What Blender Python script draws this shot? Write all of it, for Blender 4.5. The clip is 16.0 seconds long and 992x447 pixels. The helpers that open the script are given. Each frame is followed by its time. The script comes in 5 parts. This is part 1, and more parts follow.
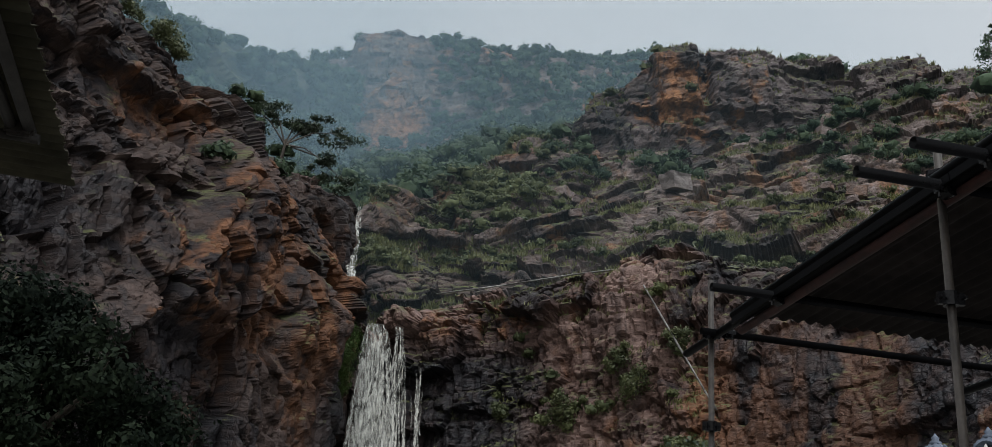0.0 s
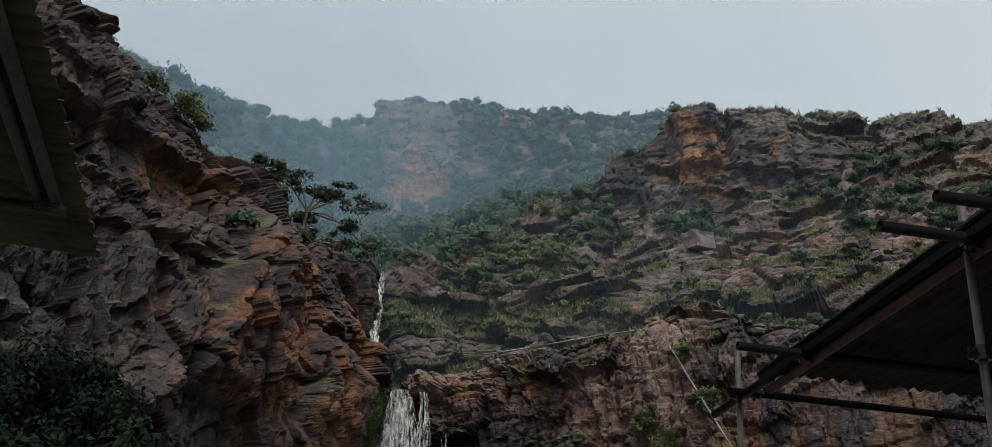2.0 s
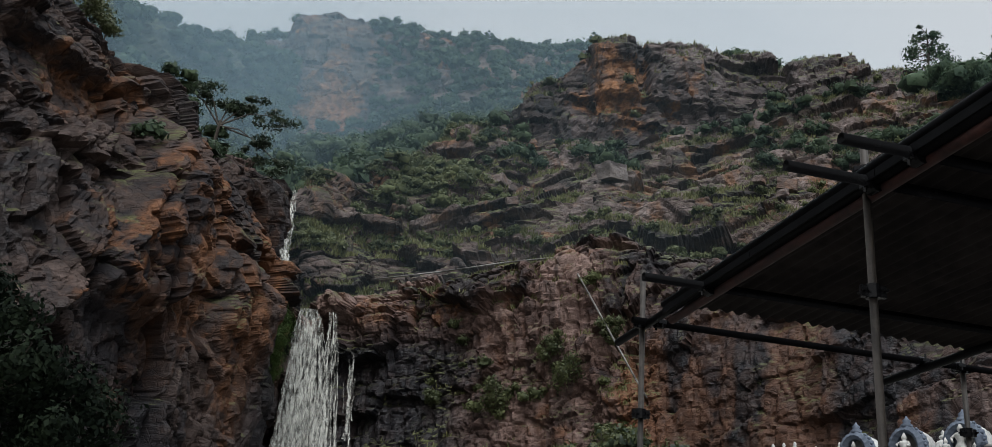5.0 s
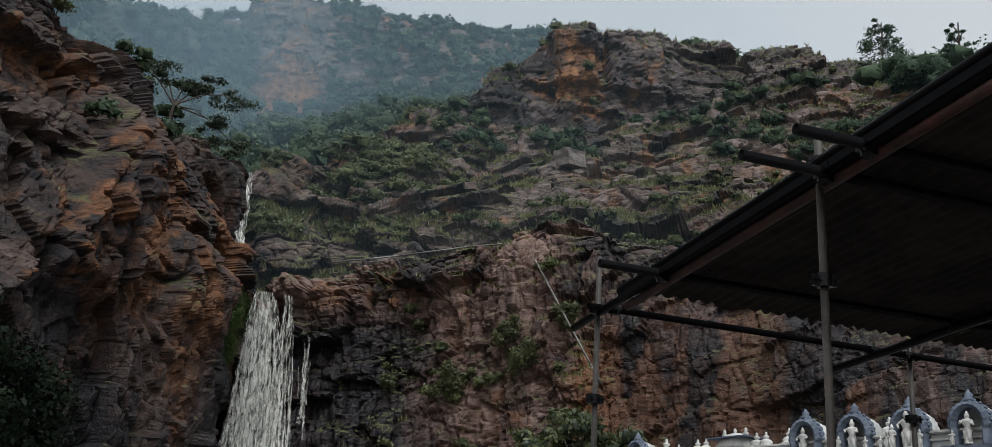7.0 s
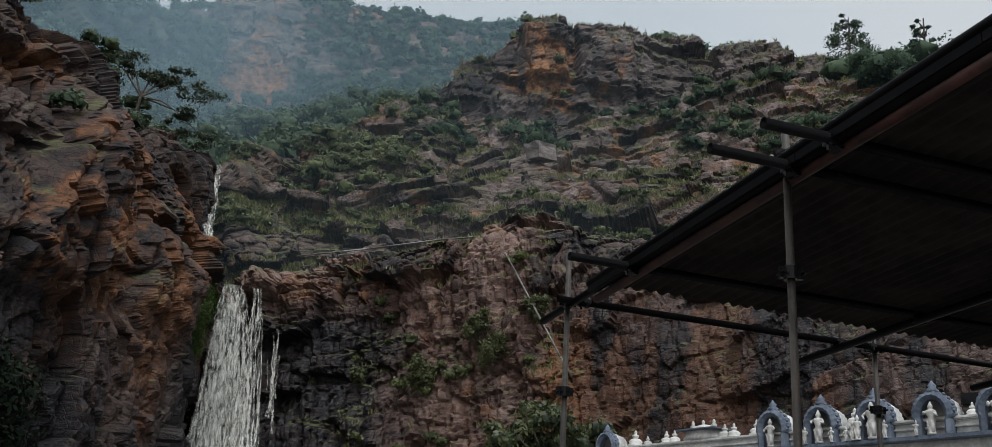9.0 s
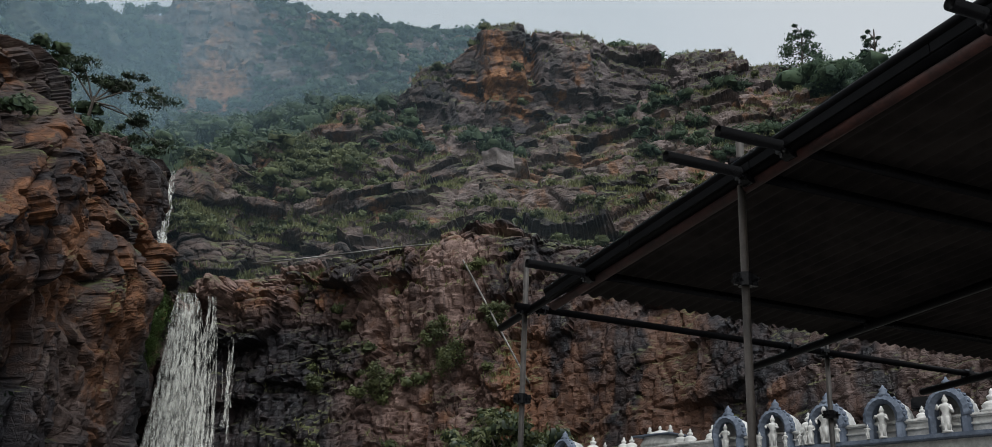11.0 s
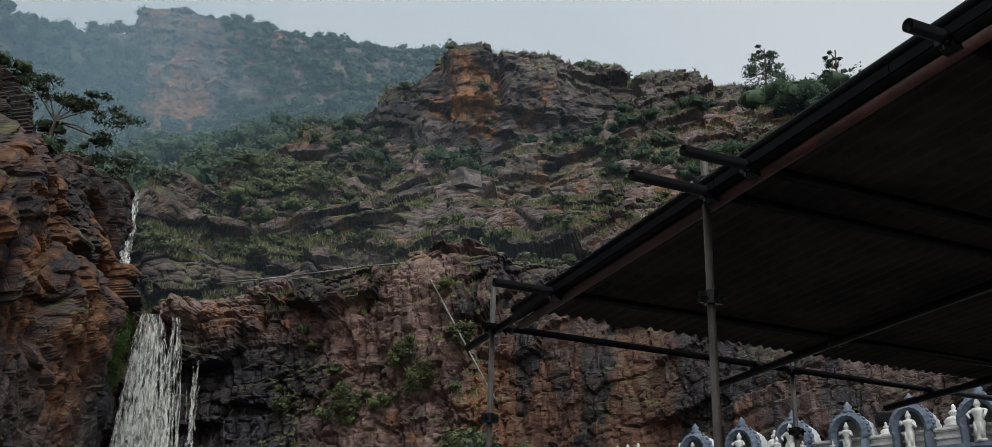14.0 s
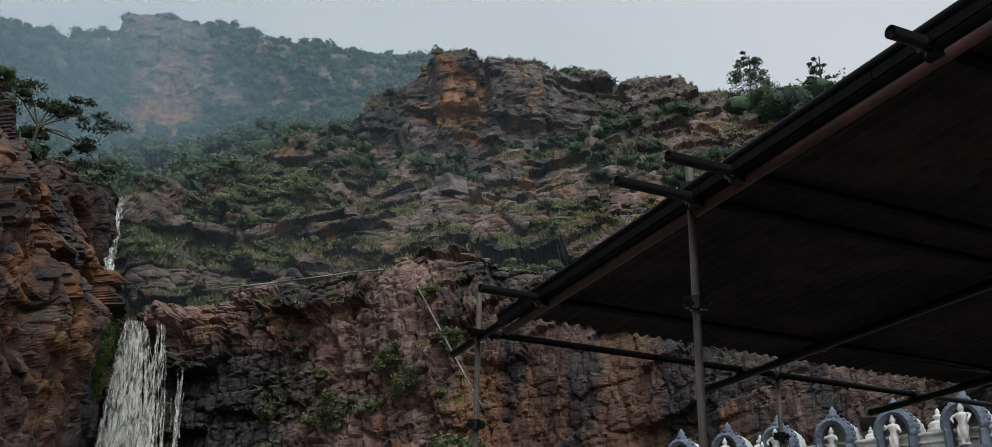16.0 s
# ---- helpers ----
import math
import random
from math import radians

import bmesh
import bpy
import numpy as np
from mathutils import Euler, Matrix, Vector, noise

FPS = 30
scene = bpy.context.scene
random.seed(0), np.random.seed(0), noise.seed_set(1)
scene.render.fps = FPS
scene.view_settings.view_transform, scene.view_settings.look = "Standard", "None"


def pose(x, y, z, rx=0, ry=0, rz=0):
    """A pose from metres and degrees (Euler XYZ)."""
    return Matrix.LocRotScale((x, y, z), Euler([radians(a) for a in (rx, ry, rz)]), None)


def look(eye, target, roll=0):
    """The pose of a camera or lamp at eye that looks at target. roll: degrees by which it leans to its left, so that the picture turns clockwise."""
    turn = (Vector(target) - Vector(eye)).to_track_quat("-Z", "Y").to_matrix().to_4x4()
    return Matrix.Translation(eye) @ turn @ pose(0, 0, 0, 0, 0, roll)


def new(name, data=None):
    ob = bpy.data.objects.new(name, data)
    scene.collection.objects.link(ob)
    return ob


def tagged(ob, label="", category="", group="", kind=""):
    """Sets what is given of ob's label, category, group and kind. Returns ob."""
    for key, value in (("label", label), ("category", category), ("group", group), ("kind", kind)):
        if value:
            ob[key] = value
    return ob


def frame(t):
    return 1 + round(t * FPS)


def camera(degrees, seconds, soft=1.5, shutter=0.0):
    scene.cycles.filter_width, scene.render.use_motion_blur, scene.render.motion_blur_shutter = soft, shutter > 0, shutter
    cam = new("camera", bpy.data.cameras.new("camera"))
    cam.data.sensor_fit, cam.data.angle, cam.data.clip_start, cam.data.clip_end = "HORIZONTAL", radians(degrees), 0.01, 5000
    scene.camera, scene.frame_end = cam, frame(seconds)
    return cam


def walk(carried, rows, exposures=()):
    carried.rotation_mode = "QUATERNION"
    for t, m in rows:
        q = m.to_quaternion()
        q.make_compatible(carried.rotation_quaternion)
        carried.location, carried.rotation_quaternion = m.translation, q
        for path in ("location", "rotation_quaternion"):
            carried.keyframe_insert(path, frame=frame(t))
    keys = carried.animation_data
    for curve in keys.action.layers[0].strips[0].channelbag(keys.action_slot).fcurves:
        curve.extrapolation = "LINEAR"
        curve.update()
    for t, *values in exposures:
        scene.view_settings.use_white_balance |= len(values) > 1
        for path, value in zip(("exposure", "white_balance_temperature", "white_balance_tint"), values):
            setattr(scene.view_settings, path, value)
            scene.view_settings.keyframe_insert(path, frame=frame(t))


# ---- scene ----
cam = camera(52.8, 16.0, 0.65)

PATH = [
    (0.0, pose(0.0000, 0, 1.6, 110.54, -4.07, -1.53)),
    (0.5, pose(0.0004, 0, 1.6, 110.70, -3.89, -1.20)),
    (1.0, pose(0.0009, 0, 1.6, 111.32, -3.81, -0.90)),
    (1.5, pose(0.0014, 0, 1.6, 112.76, -3.52, -0.43)),
    (2.0, pose(0.0018, 0, 1.6, 114.02, -3.46, 0.09)),
    (2.5, pose(0.0022, 0, 1.6, 114.22, -3.56, 0.14)),
    (3.0, pose(0.0027, 0, 1.6, 113.92, -3.45, -0.53)),
    (3.5, pose(0.0032, 0, 1.6, 112.39, -3.34, -2.10)),
    (4.0, pose(0.0036, 0, 1.6, 111.08, -3.40, -3.31)),
    (4.5, pose(0.0040, 0, 1.6, 110.44, -3.66, -4.37)),
    (5.0, pose(0.0045, 0, 1.6, 110.06, -3.83, -5.34)),
    (7.5, pose(0.0067, 0, 1.6, 109.34, -3.61, -8.21)),
    (8.0, pose(0.0072, 0, 1.6, 109.34, -3.48, -8.48)),
    (8.5, pose(0.0076, 0, 1.6, 109.28, -3.40, -8.87)),
    (9.0, pose(0.0081, 0, 1.6, 109.07, -3.24, -9.50)),
    (11.5, pose(0.0103, 0, 1.6, 109.90, -2.24, -12.17)),
    (12.0, pose(0.0108, 0, 1.6, 110.24, -2.08, -12.49)),
    (12.5, pose(0.0112, 0, 1.6, 110.46, -1.99, -12.81)),
    (13.0, pose(0.0117, 0, 1.6, 110.57, -1.84, -13.05)),
    (13.5, pose(0.0121, 0, 1.6, 110.66, -1.74, -13.27)),
    (14.0, pose(0.0126, 0, 1.6, 110.75, -1.64, -13.48)),
    (14.5, pose(0.0130, 0, 1.6, 110.81, -1.53, -13.66)),
    (15.0, pose(0.0135, 0, 1.6, 110.94, -1.48, -13.88)),
    (15.5, pose(0.0139, 0, 1.6, 111.00, -1.36, -14.05)),
    (16.0, pose(0.0144, 0, 1.6, 111.11, -1.29, -14.20)),
]
walk(cam, PATH)

# world, sun and exposure: an overcast monsoon sky
world = bpy.data.worlds.new("overcast_sky")
scene.world = world
world.use_nodes = True
wn, wl = world.node_tree.nodes, world.node_tree.links
wn.clear()
sky = wn.new("ShaderNodeTexSky")
sky.sky_type, sky.sun_disc = "NISHITA", False
sky.sun_elevation, sky.sun_rotation = radians(52), radians(200)
sky.dust_density, sky.ozone_density, sky.air_density = 6.0, 1.0, 1.0
sky_bg = wn.new("ShaderNodeBackground")
sky_bg.inputs["Strength"].default_value = 0.024
wl.new(sky.outputs[0], sky_bg.inputs["Color"])
cloud_bg = wn.new("ShaderNodeBackground")
cloud_coord = wn.new("ShaderNodeTexCoord")
cloud_noise = wn.new("ShaderNodeTexNoise")
cloud_noise.inputs["Scale"].default_value = 1.6
cloud_noise.inputs["Detail"].default_value = 3.0
cloud_ramp = wn.new("ShaderNodeValToRGB")
cloud_ramp.color_ramp.elements[0].color = (0.545, 0.575, 0.59, 1)
cloud_ramp.color_ramp.elements[1].color = (0.625, 0.655, 0.665, 1)
wl.new(cloud_coord.outputs["Generated"], cloud_noise.inputs["Vector"])
wl.new(cloud_noise.outputs["Fac"], cloud_ramp.inputs["Fac"])
wl.new(cloud_ramp.outputs["Color"], cloud_bg.inputs["Color"])
cloud_bg.inputs["Strength"].default_value = 0.63
sky_sum = wn.new("ShaderNodeAddShader")
world_out = wn.new("ShaderNodeOutputWorld")
wl.new(sky_bg.outputs[0], sky_sum.inputs[0])
wl.new(cloud_bg.outputs[0], sky_sum.inputs[1])
wl.new(sky_sum.outputs[0], world_out.inputs["Surface"])

sun = new("sun", bpy.data.lights.new("sun", "SUN"))
sun.data.energy, sun.data.angle, sun.data.color = 1.75, radians(30), (0.92, 0.97, 1.0)
sun.matrix_world = look((10, -25, 150), (0, 40, 20))
scene.view_settings.exposure = 0.56


# ---- materials ----
def mat(name):
    m = bpy.data.materials.new(name)
    m.use_nodes = True
    nt = m.node_tree
    return m, nt.nodes, nt.links, nt.nodes["Principled BSDF"]


def n_noise(nodes, links, vec, scale, detail=5.0, rough=0.6, dist=0.0):
    n = nodes.new("ShaderNodeTexNoise")
    n.inputs["Scale"].default_value, n.inputs["Detail"].default_value = scale, detail
    n.inputs["Roughness"].default_value, n.inputs["Distortion"].default_value = rough, dist
    links.new(vec, n.inputs["Vector"])
    return n.outputs["Fac"]


def n_map(nodes, links, vec, scale=(1, 1, 1), rot=(0, 0, 0)):
    n = nodes.new("ShaderNodeMapping")
    n.inputs["Scale"].default_value = scale
    n.inputs["Rotation"].default_value = [radians(a) for a in rot]
    links.new(vec, n.inputs["Vector"])
    return n.outputs["Vector"]


def n_step(nodes, links, val, lo, hi):
    n = nodes.new("ShaderNodeMapRange")
    n.interpolation_type = "SMOOTHSTEP"
    n.inputs["From Min"].default_value, n.inputs["From Max"].default_value = lo, hi
    links.new(val, n.inputs["Value"])
    return n.outputs["Result"]


def n_mix(nodes, links, fac, a, b, blend="MIX"):
    n = nodes.new("ShaderNodeMix")
    n.data_type, n.blend_type = "RGBA", blend
    for sock, v in ((n.inputs[0], fac), (n.inputs[6], a), (n.inputs[7], b)):
        if isinstance(v, (int, float)):
            sock.default_value = v
        elif isinstance(v, tuple):
            sock.default_value = (*v, 1)
        else:
            links.new(v, sock)
    return n.outputs[2]


def n_math(nodes, links, op, a, b=0.0):
    n = nodes.new("ShaderNodeMath")
    n.operation = op
    for sock, v in ((n.inputs[0], a), (n.inputs[1], b)):
        if isinstance(v, (int, float)):
            sock.default_value = v
        else:
            links.new(v, sock)
    return n.outputs[0]


def n_bump(nodes, links, bsdf, height, strength, distance, normal=None):
    n = nodes.new("ShaderNodeBump")
    n.inputs["Strength"].default_value, n.inputs["Distance"].default_value = strength, distance
    links.new(height, n.inputs["Height"])
    if normal is not None:
        links.new(normal, n.inputs["Normal"])
    links.new(n.outputs["Normal"], bsdf.inputs["Normal"])
    return n.outputs["Normal"]


def n_cells(nodes, links, vec, feature="F1", metric="CHEBYCHEV"):
    n = nodes.new("ShaderNodeTexVoronoi")
    n.feature = feature
    if feature == "F1":
        n.distance = metric
    n.inputs["Scale"].default_value = 1.0
    links.new(vec, n.inputs["Vector"])
    return n


def rock_material(name, pale, mid, dark, ochre, ochre_amount, size=1.0, green=0.5, streak=0.55, tilt=(8, 14, 0)):
    """Fractured quartzite: block tones, iron stain, thin beds, dark water streaks, moss on what lies flat."""
    m, nodes, links, bsdf = mat(name)
    geo = nodes.new("ShaderNodeNewGeometry")
    pos = geo.outputs["Position"]
    tone = nodes.new("ShaderNodeAttribute")
    tone.attribute_name = "tone"
    wet_and_shade = nodes.new("ShaderNodeAttribute")
    wet_and_shade.attribute_name = "wet_and_shade"
    ore = nodes.new("ShaderNodeAttribute")
    ore.attribute_name = "ore"
    small = n_noise(nodes, links, pos, 1.4 / size, 7.0, 0.64, 0.5)
    big = n_noise(nodes, links, pos, 0.10 / size, 5.0, 0.55, 0.6)
    warp = nodes.new("ShaderNodeMix")
    warp.data_type = "RGBA"
    warp.blend_type = "ADD"
    warp.inputs[0].default_value = 0.5 * size
    jig = nodes.new("ShaderNodeTexNoise")
    jig.inputs["Scale"].default_value = 0.8 / size
    jig.inputs["Detail"].default_value = 4.0
    links.new(pos, jig.inputs["Vector"])
    links.new(pos, warp.inputs[6])
    links.new(jig.outputs["Color"], warp.inputs[7])
    bent = warp.outputs[2]
    v1 = n_map(nodes, links, bent, (0.75 / size, 0.75 / size, 1.5 / size), tilt)
    v2 = n_map(nodes, links, bent, (1.9 / size, 1.9 / size, 3.6 / size), tilt)
    c1, c2 = n_cells(nodes, links, v1), n_cells(nodes, links, v2)
    e1, e2 = n_cells(nodes, links, v1, "DISTANCE_TO_EDGE"), n_cells(nodes, links, v2, "DISTANCE_TO_EDGE")
    r1, r2 = nodes.new("ShaderNodeSeparateColor"), nodes.new("ShaderNodeSeparateColor")
    links.new(c1.outputs["Color"], r1.inputs[0])
    links.new(c2.outputs["Color"], r2.inputs[0])
    beds = n_noise(nodes, links, n_map(nodes, links, bent, (0.12 / size, 0.12 / size, 3.2 / size), tilt), 1.0, 4.0, 0.65, 0.2)
    mul = lambda a, k: n_math(nodes, links, "MULTIPLY", a, k)
    add = lambda a, k: n_math(nodes, links, "ADD", a, k)
    blend = add(add(add(mul(small, 0.40), mul(n_math(nodes, links, "SUBTRACT", big, 0.5), 0.70)), mul(tone.outputs["Fac"], 0.42)), add(mul(r1.outputs[0], 0.14), add(mul(r2.outputs[0], 0.08), mul(beds, 0.24))))
    col = n_mix(nodes, links, n_step(nodes, links, blend, 0.44, 0.68), dark, mid)
    col = n_mix(nodes, links, n_step(nodes, links, blend, 0.62, 0.92), col, pale)
    iron = n_noise(nodes, links, n_map(nodes, links, pos, (0.30 / size, 0.30 / size, 0.12 / size)), 1.0, 6.0, 0.62, 0.5)
    iron = n_step(nodes, links, add(add(iron, mul(ore.outputs["Fac"], 0.30)), add(mul(tone.outputs["Fac"], 0.15), mul(r1.outputs[1], 0.12))), 0.82 - ochre_amount, 1.0 - ochre_amount)
    col = n_mix(nodes, links, mul(iron, 0.85), col, n_mix(nodes, links, n_step(nodes, links, small, 0.35, 0.65), tuple(c * 0.4 for c in ochre), ochre))
    streaks = n_noise(nodes, links, n_map(nodes, links, pos, (0.65 / size, 0.65 / size, 0.06 / size)), 1.0, 7.0, 0.68, 0.3)
    streaks = mul(n_step(nodes, links, streaks, 0.50, 0.62), n_step(nodes, links, big, 0.38, 0.56))
    col = n_mix(nodes, links, mul(streaks, streak), col, (0.018, 0.017, 0.019))
    joint = n_math(nodes, links, "MINIMUM", n_step(nodes, links, e1.outputs["Distance"], 0.0, 0.03), add(n_step(nodes, links, e2.outputs["Distance"], 0.0, 0.06), 0.25))
    col = n_mix(nodes, links, mul(n_math(nodes, links, "SUBTRACT", 1.0, joint), 0.16), col, tuple(c * 0.45 for c in dark))
    # Blackens wet rock and also lays on the gorge wall's painted shade.
    col = n_mix(nodes, links, mul(wet_and_shade.outputs["Fac"], add(small, 0.42)), col, (0.012, 0.012, 0.015))
    up = nodes.new("ShaderNodeSeparateXYZ")
    links.new(geo.outputs["Normal"], up.inputs[0])
    moss = mul(n_step(nodes, links, up.outputs["Z"], 0.40, 0.80), n_step(nodes, links, n_noise(nodes, links, pos, 0.35 / size, 5.0, 0.65), 0.62 - green * 0.3, 0.72 - green * 0.3))
    col = n_mix(nodes, links, moss, col, n_mix(nodes, links, n_step(nodes, links, small, 0.3, 0.7), (0.036, 0.044, 0.016), (0.105, 0.112, 0.042)))
    links.new(col, bsdf.inputs["Base Color"])
    rough = nodes.new("ShaderNodeMapRange")
    rough.inputs["To Min"].default_value, rough.inputs["To Max"].default_value = 0.68, 0.45
    links.new(wet_and_shade.outputs["Fac"], rough.inputs["Value"])
    links.new(rough.outputs["Result"], bsdf.inputs["Roughness"])
    bsdf.inputs["Specular IOR Level"].default_value = 0.25
    h = add(add(mul(joint, 0.15), mul(small, 1.0)), add(mul(r1.outputs[2], 0.35), add(mul(r2.outputs[2], 0.3), mul(beds, 0.5))))
    n_bump(nodes, links, bsdf, h, 1.0, 0.18 * size)
    return m


def leaf_material(name, dark, light, rough=0.55, through_light=0.25, gloss=0.4):
    m, nodes, links, bsdf = mat(name)
    geo = nodes.new("ShaderNodeNewGeometry")
    patch = n_step(nodes, links, n_noise(nodes, links, geo.outputs["Position"], 0.22, 3.0), 0.32, 0.68)
    f = n_math(nodes, links, "ADD", n_math(nodes, links, "MULTIPLY", geo.outputs["Random Per Island"], 0.4), n_math(nodes, links, "MULTIPLY", patch, 0.6))
    fine = n_noise(nodes, links, geo.outputs["Position"], 1.8, 4.0, 0.7)
    f = n_math(nodes, links, "ADD", f, n_math(nodes, links, "MULTIPLY", n_math(nodes, links, "SUBTRACT", fine, 0.5), 0.9))
    col = n_mix(nodes, links, n_step(nodes, links, f, 0.15, 0.95), dark, light)
    links.new(col, bsdf.inputs["Base Color"])
    bsdf.inputs["Roughness"].default_value = rough
    bsdf.inputs["Specular IOR Level"].default_value = gloss
    trans = nodes.new("ShaderNodeBsdfTranslucent")
    links.new(col, trans.inputs["Color"])
    mixs = nodes.new("ShaderNodeMixShader")
    mixs.inputs[0].default_value = through_light
    links.new(bsdf.outputs[0], mixs.inputs[1])
    links.new(trans.outputs[0], mixs.inputs[2])
    links.new(mixs.outputs[0], nodes["Material Output"].inputs["Surface"])
    return m


def plain_material(name, a, b, scale, rough=0.6, metal=0.0, bump=0.15, dist=0.004, stretch=(1, 1, 1), gloss=0.5):
    """Two tones broken by noise at two scales, with fine relief."""
    m, nodes, links, bsdf = mat(name)
    tc = nodes.new("ShaderNodeTexCoord")
    v = n_map(nodes, links, tc.outputs["Object"], stretch)
    f1 = n_noise(nodes, links, v, scale, 6.0, 0.65, 0.3)
    f2 = n_noise(nodes, links, v, scale * 7, 5.0, 0.6)
    f = n_math(nodes, links, "ADD", n_math(nodes, links, "MULTIPLY", f1, 0.7), n_math(nodes, links, "MULTIPLY", f2, 0.3))
    col = n_mix(nodes, links, n_step(nodes, links, f, 0.38, 0.64), a, b)
    links.new(col, bsdf.inputs["Base Color"])
    bsdf.inputs["Roughness"].default_value, bsdf.inputs["Metallic"].default_value = rough, metal
    bsdf.inputs["Specular IOR Level"].default_value = gloss
    n_bump(nodes, links, bsdf, f2, bump, dist)
    return m


M_GORGE = rock_material("gorge_rock", (0.125, 0.086, 0.074), (0.055, 0.036, 0.030), (0.016, 0.013, 0.015), (0.20, 0.084, 0.036), 0.085, 1.0, 0.3, 0.65)
M_FALL = rock_material("fall_rock", (0.240, 0.162, 0.140), (0.100, 0.060, 0.050), (0.028, 0.023, 0.025), (0.24, 0.105, 0.050), 0.09, 1.0, 0.45, 0.5)
M_SLOPE = rock_material("slope_rock", (0.215, 0.170, 0.160), (0.086, 0.061, 0.053), (0.025, 0.021, 0.021), (0.230, 0.112, 0.054), 0.16, 1.3, 0.55, 0.5)
M_CRAG = rock_material("crag_rock", (0.150, 0.122, 0.122), (0.064, 0.048, 0.046), (0.019, 0.017, 0.020), (0.34, 0.150, 0.056), 0.10, 1.5, 0.5, 0.6, (6, 20, 0))
M_FAR = rock_material("far_rock", (0.20, 0.165, 0.150), (0.12, 0.088, 0.078), (0.045, 0.040, 0.040), (0.40, 0.17, 0.075), 0.16, 2.5, 0.2, 0.3)
M_BOULDER = rock_material("boulder_rock", (0.24, 0.21, 0.20), (0.13, 0.11, 0.105), (0.045, 0.04, 0.04), (0.24, 0.14, 0.08), 0.03, 1.0, 0.2, 0.3)
M_EARTH = rock_material("forest_floor", (0.07, 0.08, 0.05), (0.045, 0.055, 0.035), (0.025, 0.032, 0.022), (0.10, 0.08, 0.05), 0.02, 2.0, 0.6, 0.1)
M_WOODS = leaf_material("woods_leaf", (0.028, 0.050, 0.030), (0.074, 0.108, 0.054), 0.6, 0.3, 0.3)
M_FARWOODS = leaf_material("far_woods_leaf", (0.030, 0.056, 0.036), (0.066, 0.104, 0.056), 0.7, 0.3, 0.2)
# Darker copies of the leaf colours: shade of the gaps, painted on crown cores.
M_INNERSHADE = leaf_material("inner_foliage_shade", (0.020, 0.036, 0.022), (0.050, 0.074, 0.038), 0.8, 0.0, 0.2)
M_FARINNERSHADE = leaf_material("far_inner_foliage_shade", (0.028, 0.050, 0.033), (0.060, 0.092, 0.052), 0.8, 0.0, 0.2)
M_BUSH = leaf_material("bush_leaf", (0.045, 0.058, 0.024), (0.118, 0.130, 0.052))
# The same for bushes: shade between the leaves as a darker core colour.
M_BUSHINNERSHADE = leaf_material("inner_bush_shade", (0.038, 0.048, 0.022), (0.086, 0.098, 0.042), 0.8, 0.0, 0.2)
M_GRASS = leaf_material("ledge_grass_leaf", (0.070, 0.078, 0.026), (0.160, 0.160, 0.060))
M_TREE = leaf_material("tree_leaf", (0.016, 0.028, 0.016), (0.045, 0.066, 0.034), 0.4)
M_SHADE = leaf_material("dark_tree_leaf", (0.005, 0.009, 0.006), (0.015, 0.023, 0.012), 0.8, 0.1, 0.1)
M_MOSS = leaf_material("moss_leaf", (0.040, 0.075, 0.017), (0.095, 0.155, 0.038), 0.6)
M_BARK = plain_material("bark", (0.035, 0.028, 0.022), (0.10, 0.085, 0.07), 6.0, 0.9, 0, 0.5, 0.02, (1, 1, 0.25))
M_STEEL = plain_material("grey_scaffold_steel", (0.016, 0.013, 0.011), (0.052, 0.044, 0.038), 9.0, 0.6, 0.2, 0.2, 0.002)
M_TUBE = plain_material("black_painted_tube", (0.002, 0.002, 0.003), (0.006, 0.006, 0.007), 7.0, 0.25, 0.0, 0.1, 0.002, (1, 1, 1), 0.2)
M_RUST = plain_material("rusted_tube", (0.024, 0.008, 0.007), (0.070, 0.022, 0.017), 8.0, 0.65, 0.2, 0.3, 0.003)
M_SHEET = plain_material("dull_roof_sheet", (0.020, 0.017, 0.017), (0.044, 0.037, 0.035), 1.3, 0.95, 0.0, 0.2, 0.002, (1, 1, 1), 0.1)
M_EAVE = plain_material("olive_grey_sheet", (0.030, 0.028, 0.018), (0.075, 0.068, 0.044), 1.3, 0.9, 0.0, 0.2, 0.002, (1, 1, 1), 0.2)
# Near-black with hardly any gloss: carries the roof's shade on the beams below it.
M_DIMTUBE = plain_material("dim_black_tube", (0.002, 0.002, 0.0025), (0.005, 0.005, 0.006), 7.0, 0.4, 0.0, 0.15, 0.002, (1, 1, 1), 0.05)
M_STUCCO = plain_material("white_stucco", (0.34, 0.34, 0.33), (0.62, 0.62, 0.60), 2.2, 0.8, 0, 0.3, 0.01)
M_BLUE = plain_material("blue_grey_stucco", (0.060, 0.078, 0.112), (0.135, 0.165, 0.215), 3.0, 0.75, 0, 0.3, 0.008)
M_GROUND = plain_material("wet_stone_paving", (0.05, 0.048, 0.043), (0.10, 0.095, 0.085), 0.4, 0.6, 0, 0.4, 0.02)
M_PIPE = plain_material("weathered_water_pipe", (0.08, 0.075, 0.07), (0.24, 0.23, 0.22), 3.0, 0.45, 0.3, 0.1, 0.003)


# ---- rock noise ----
def hash01(ix, iy, iz, seed):
    h = (ix.astype(np.int64) * 374761393 + iy.astype(np.int64) * 668265263 + iz.astype(np.int64) * 2147483647 + seed * 1274126177) & 0xFFFFFFFF
    h = ((h ^ (h >> 13)) * 1274126177) & 0xFFFFFFFF
    h = ((h ^ (h >> 16)) * 2246822519) & 0xFFFFFFFF
    return ((h ^ (h >> 15)) & 0xFFFFFF) / float(0xFFFFFF)


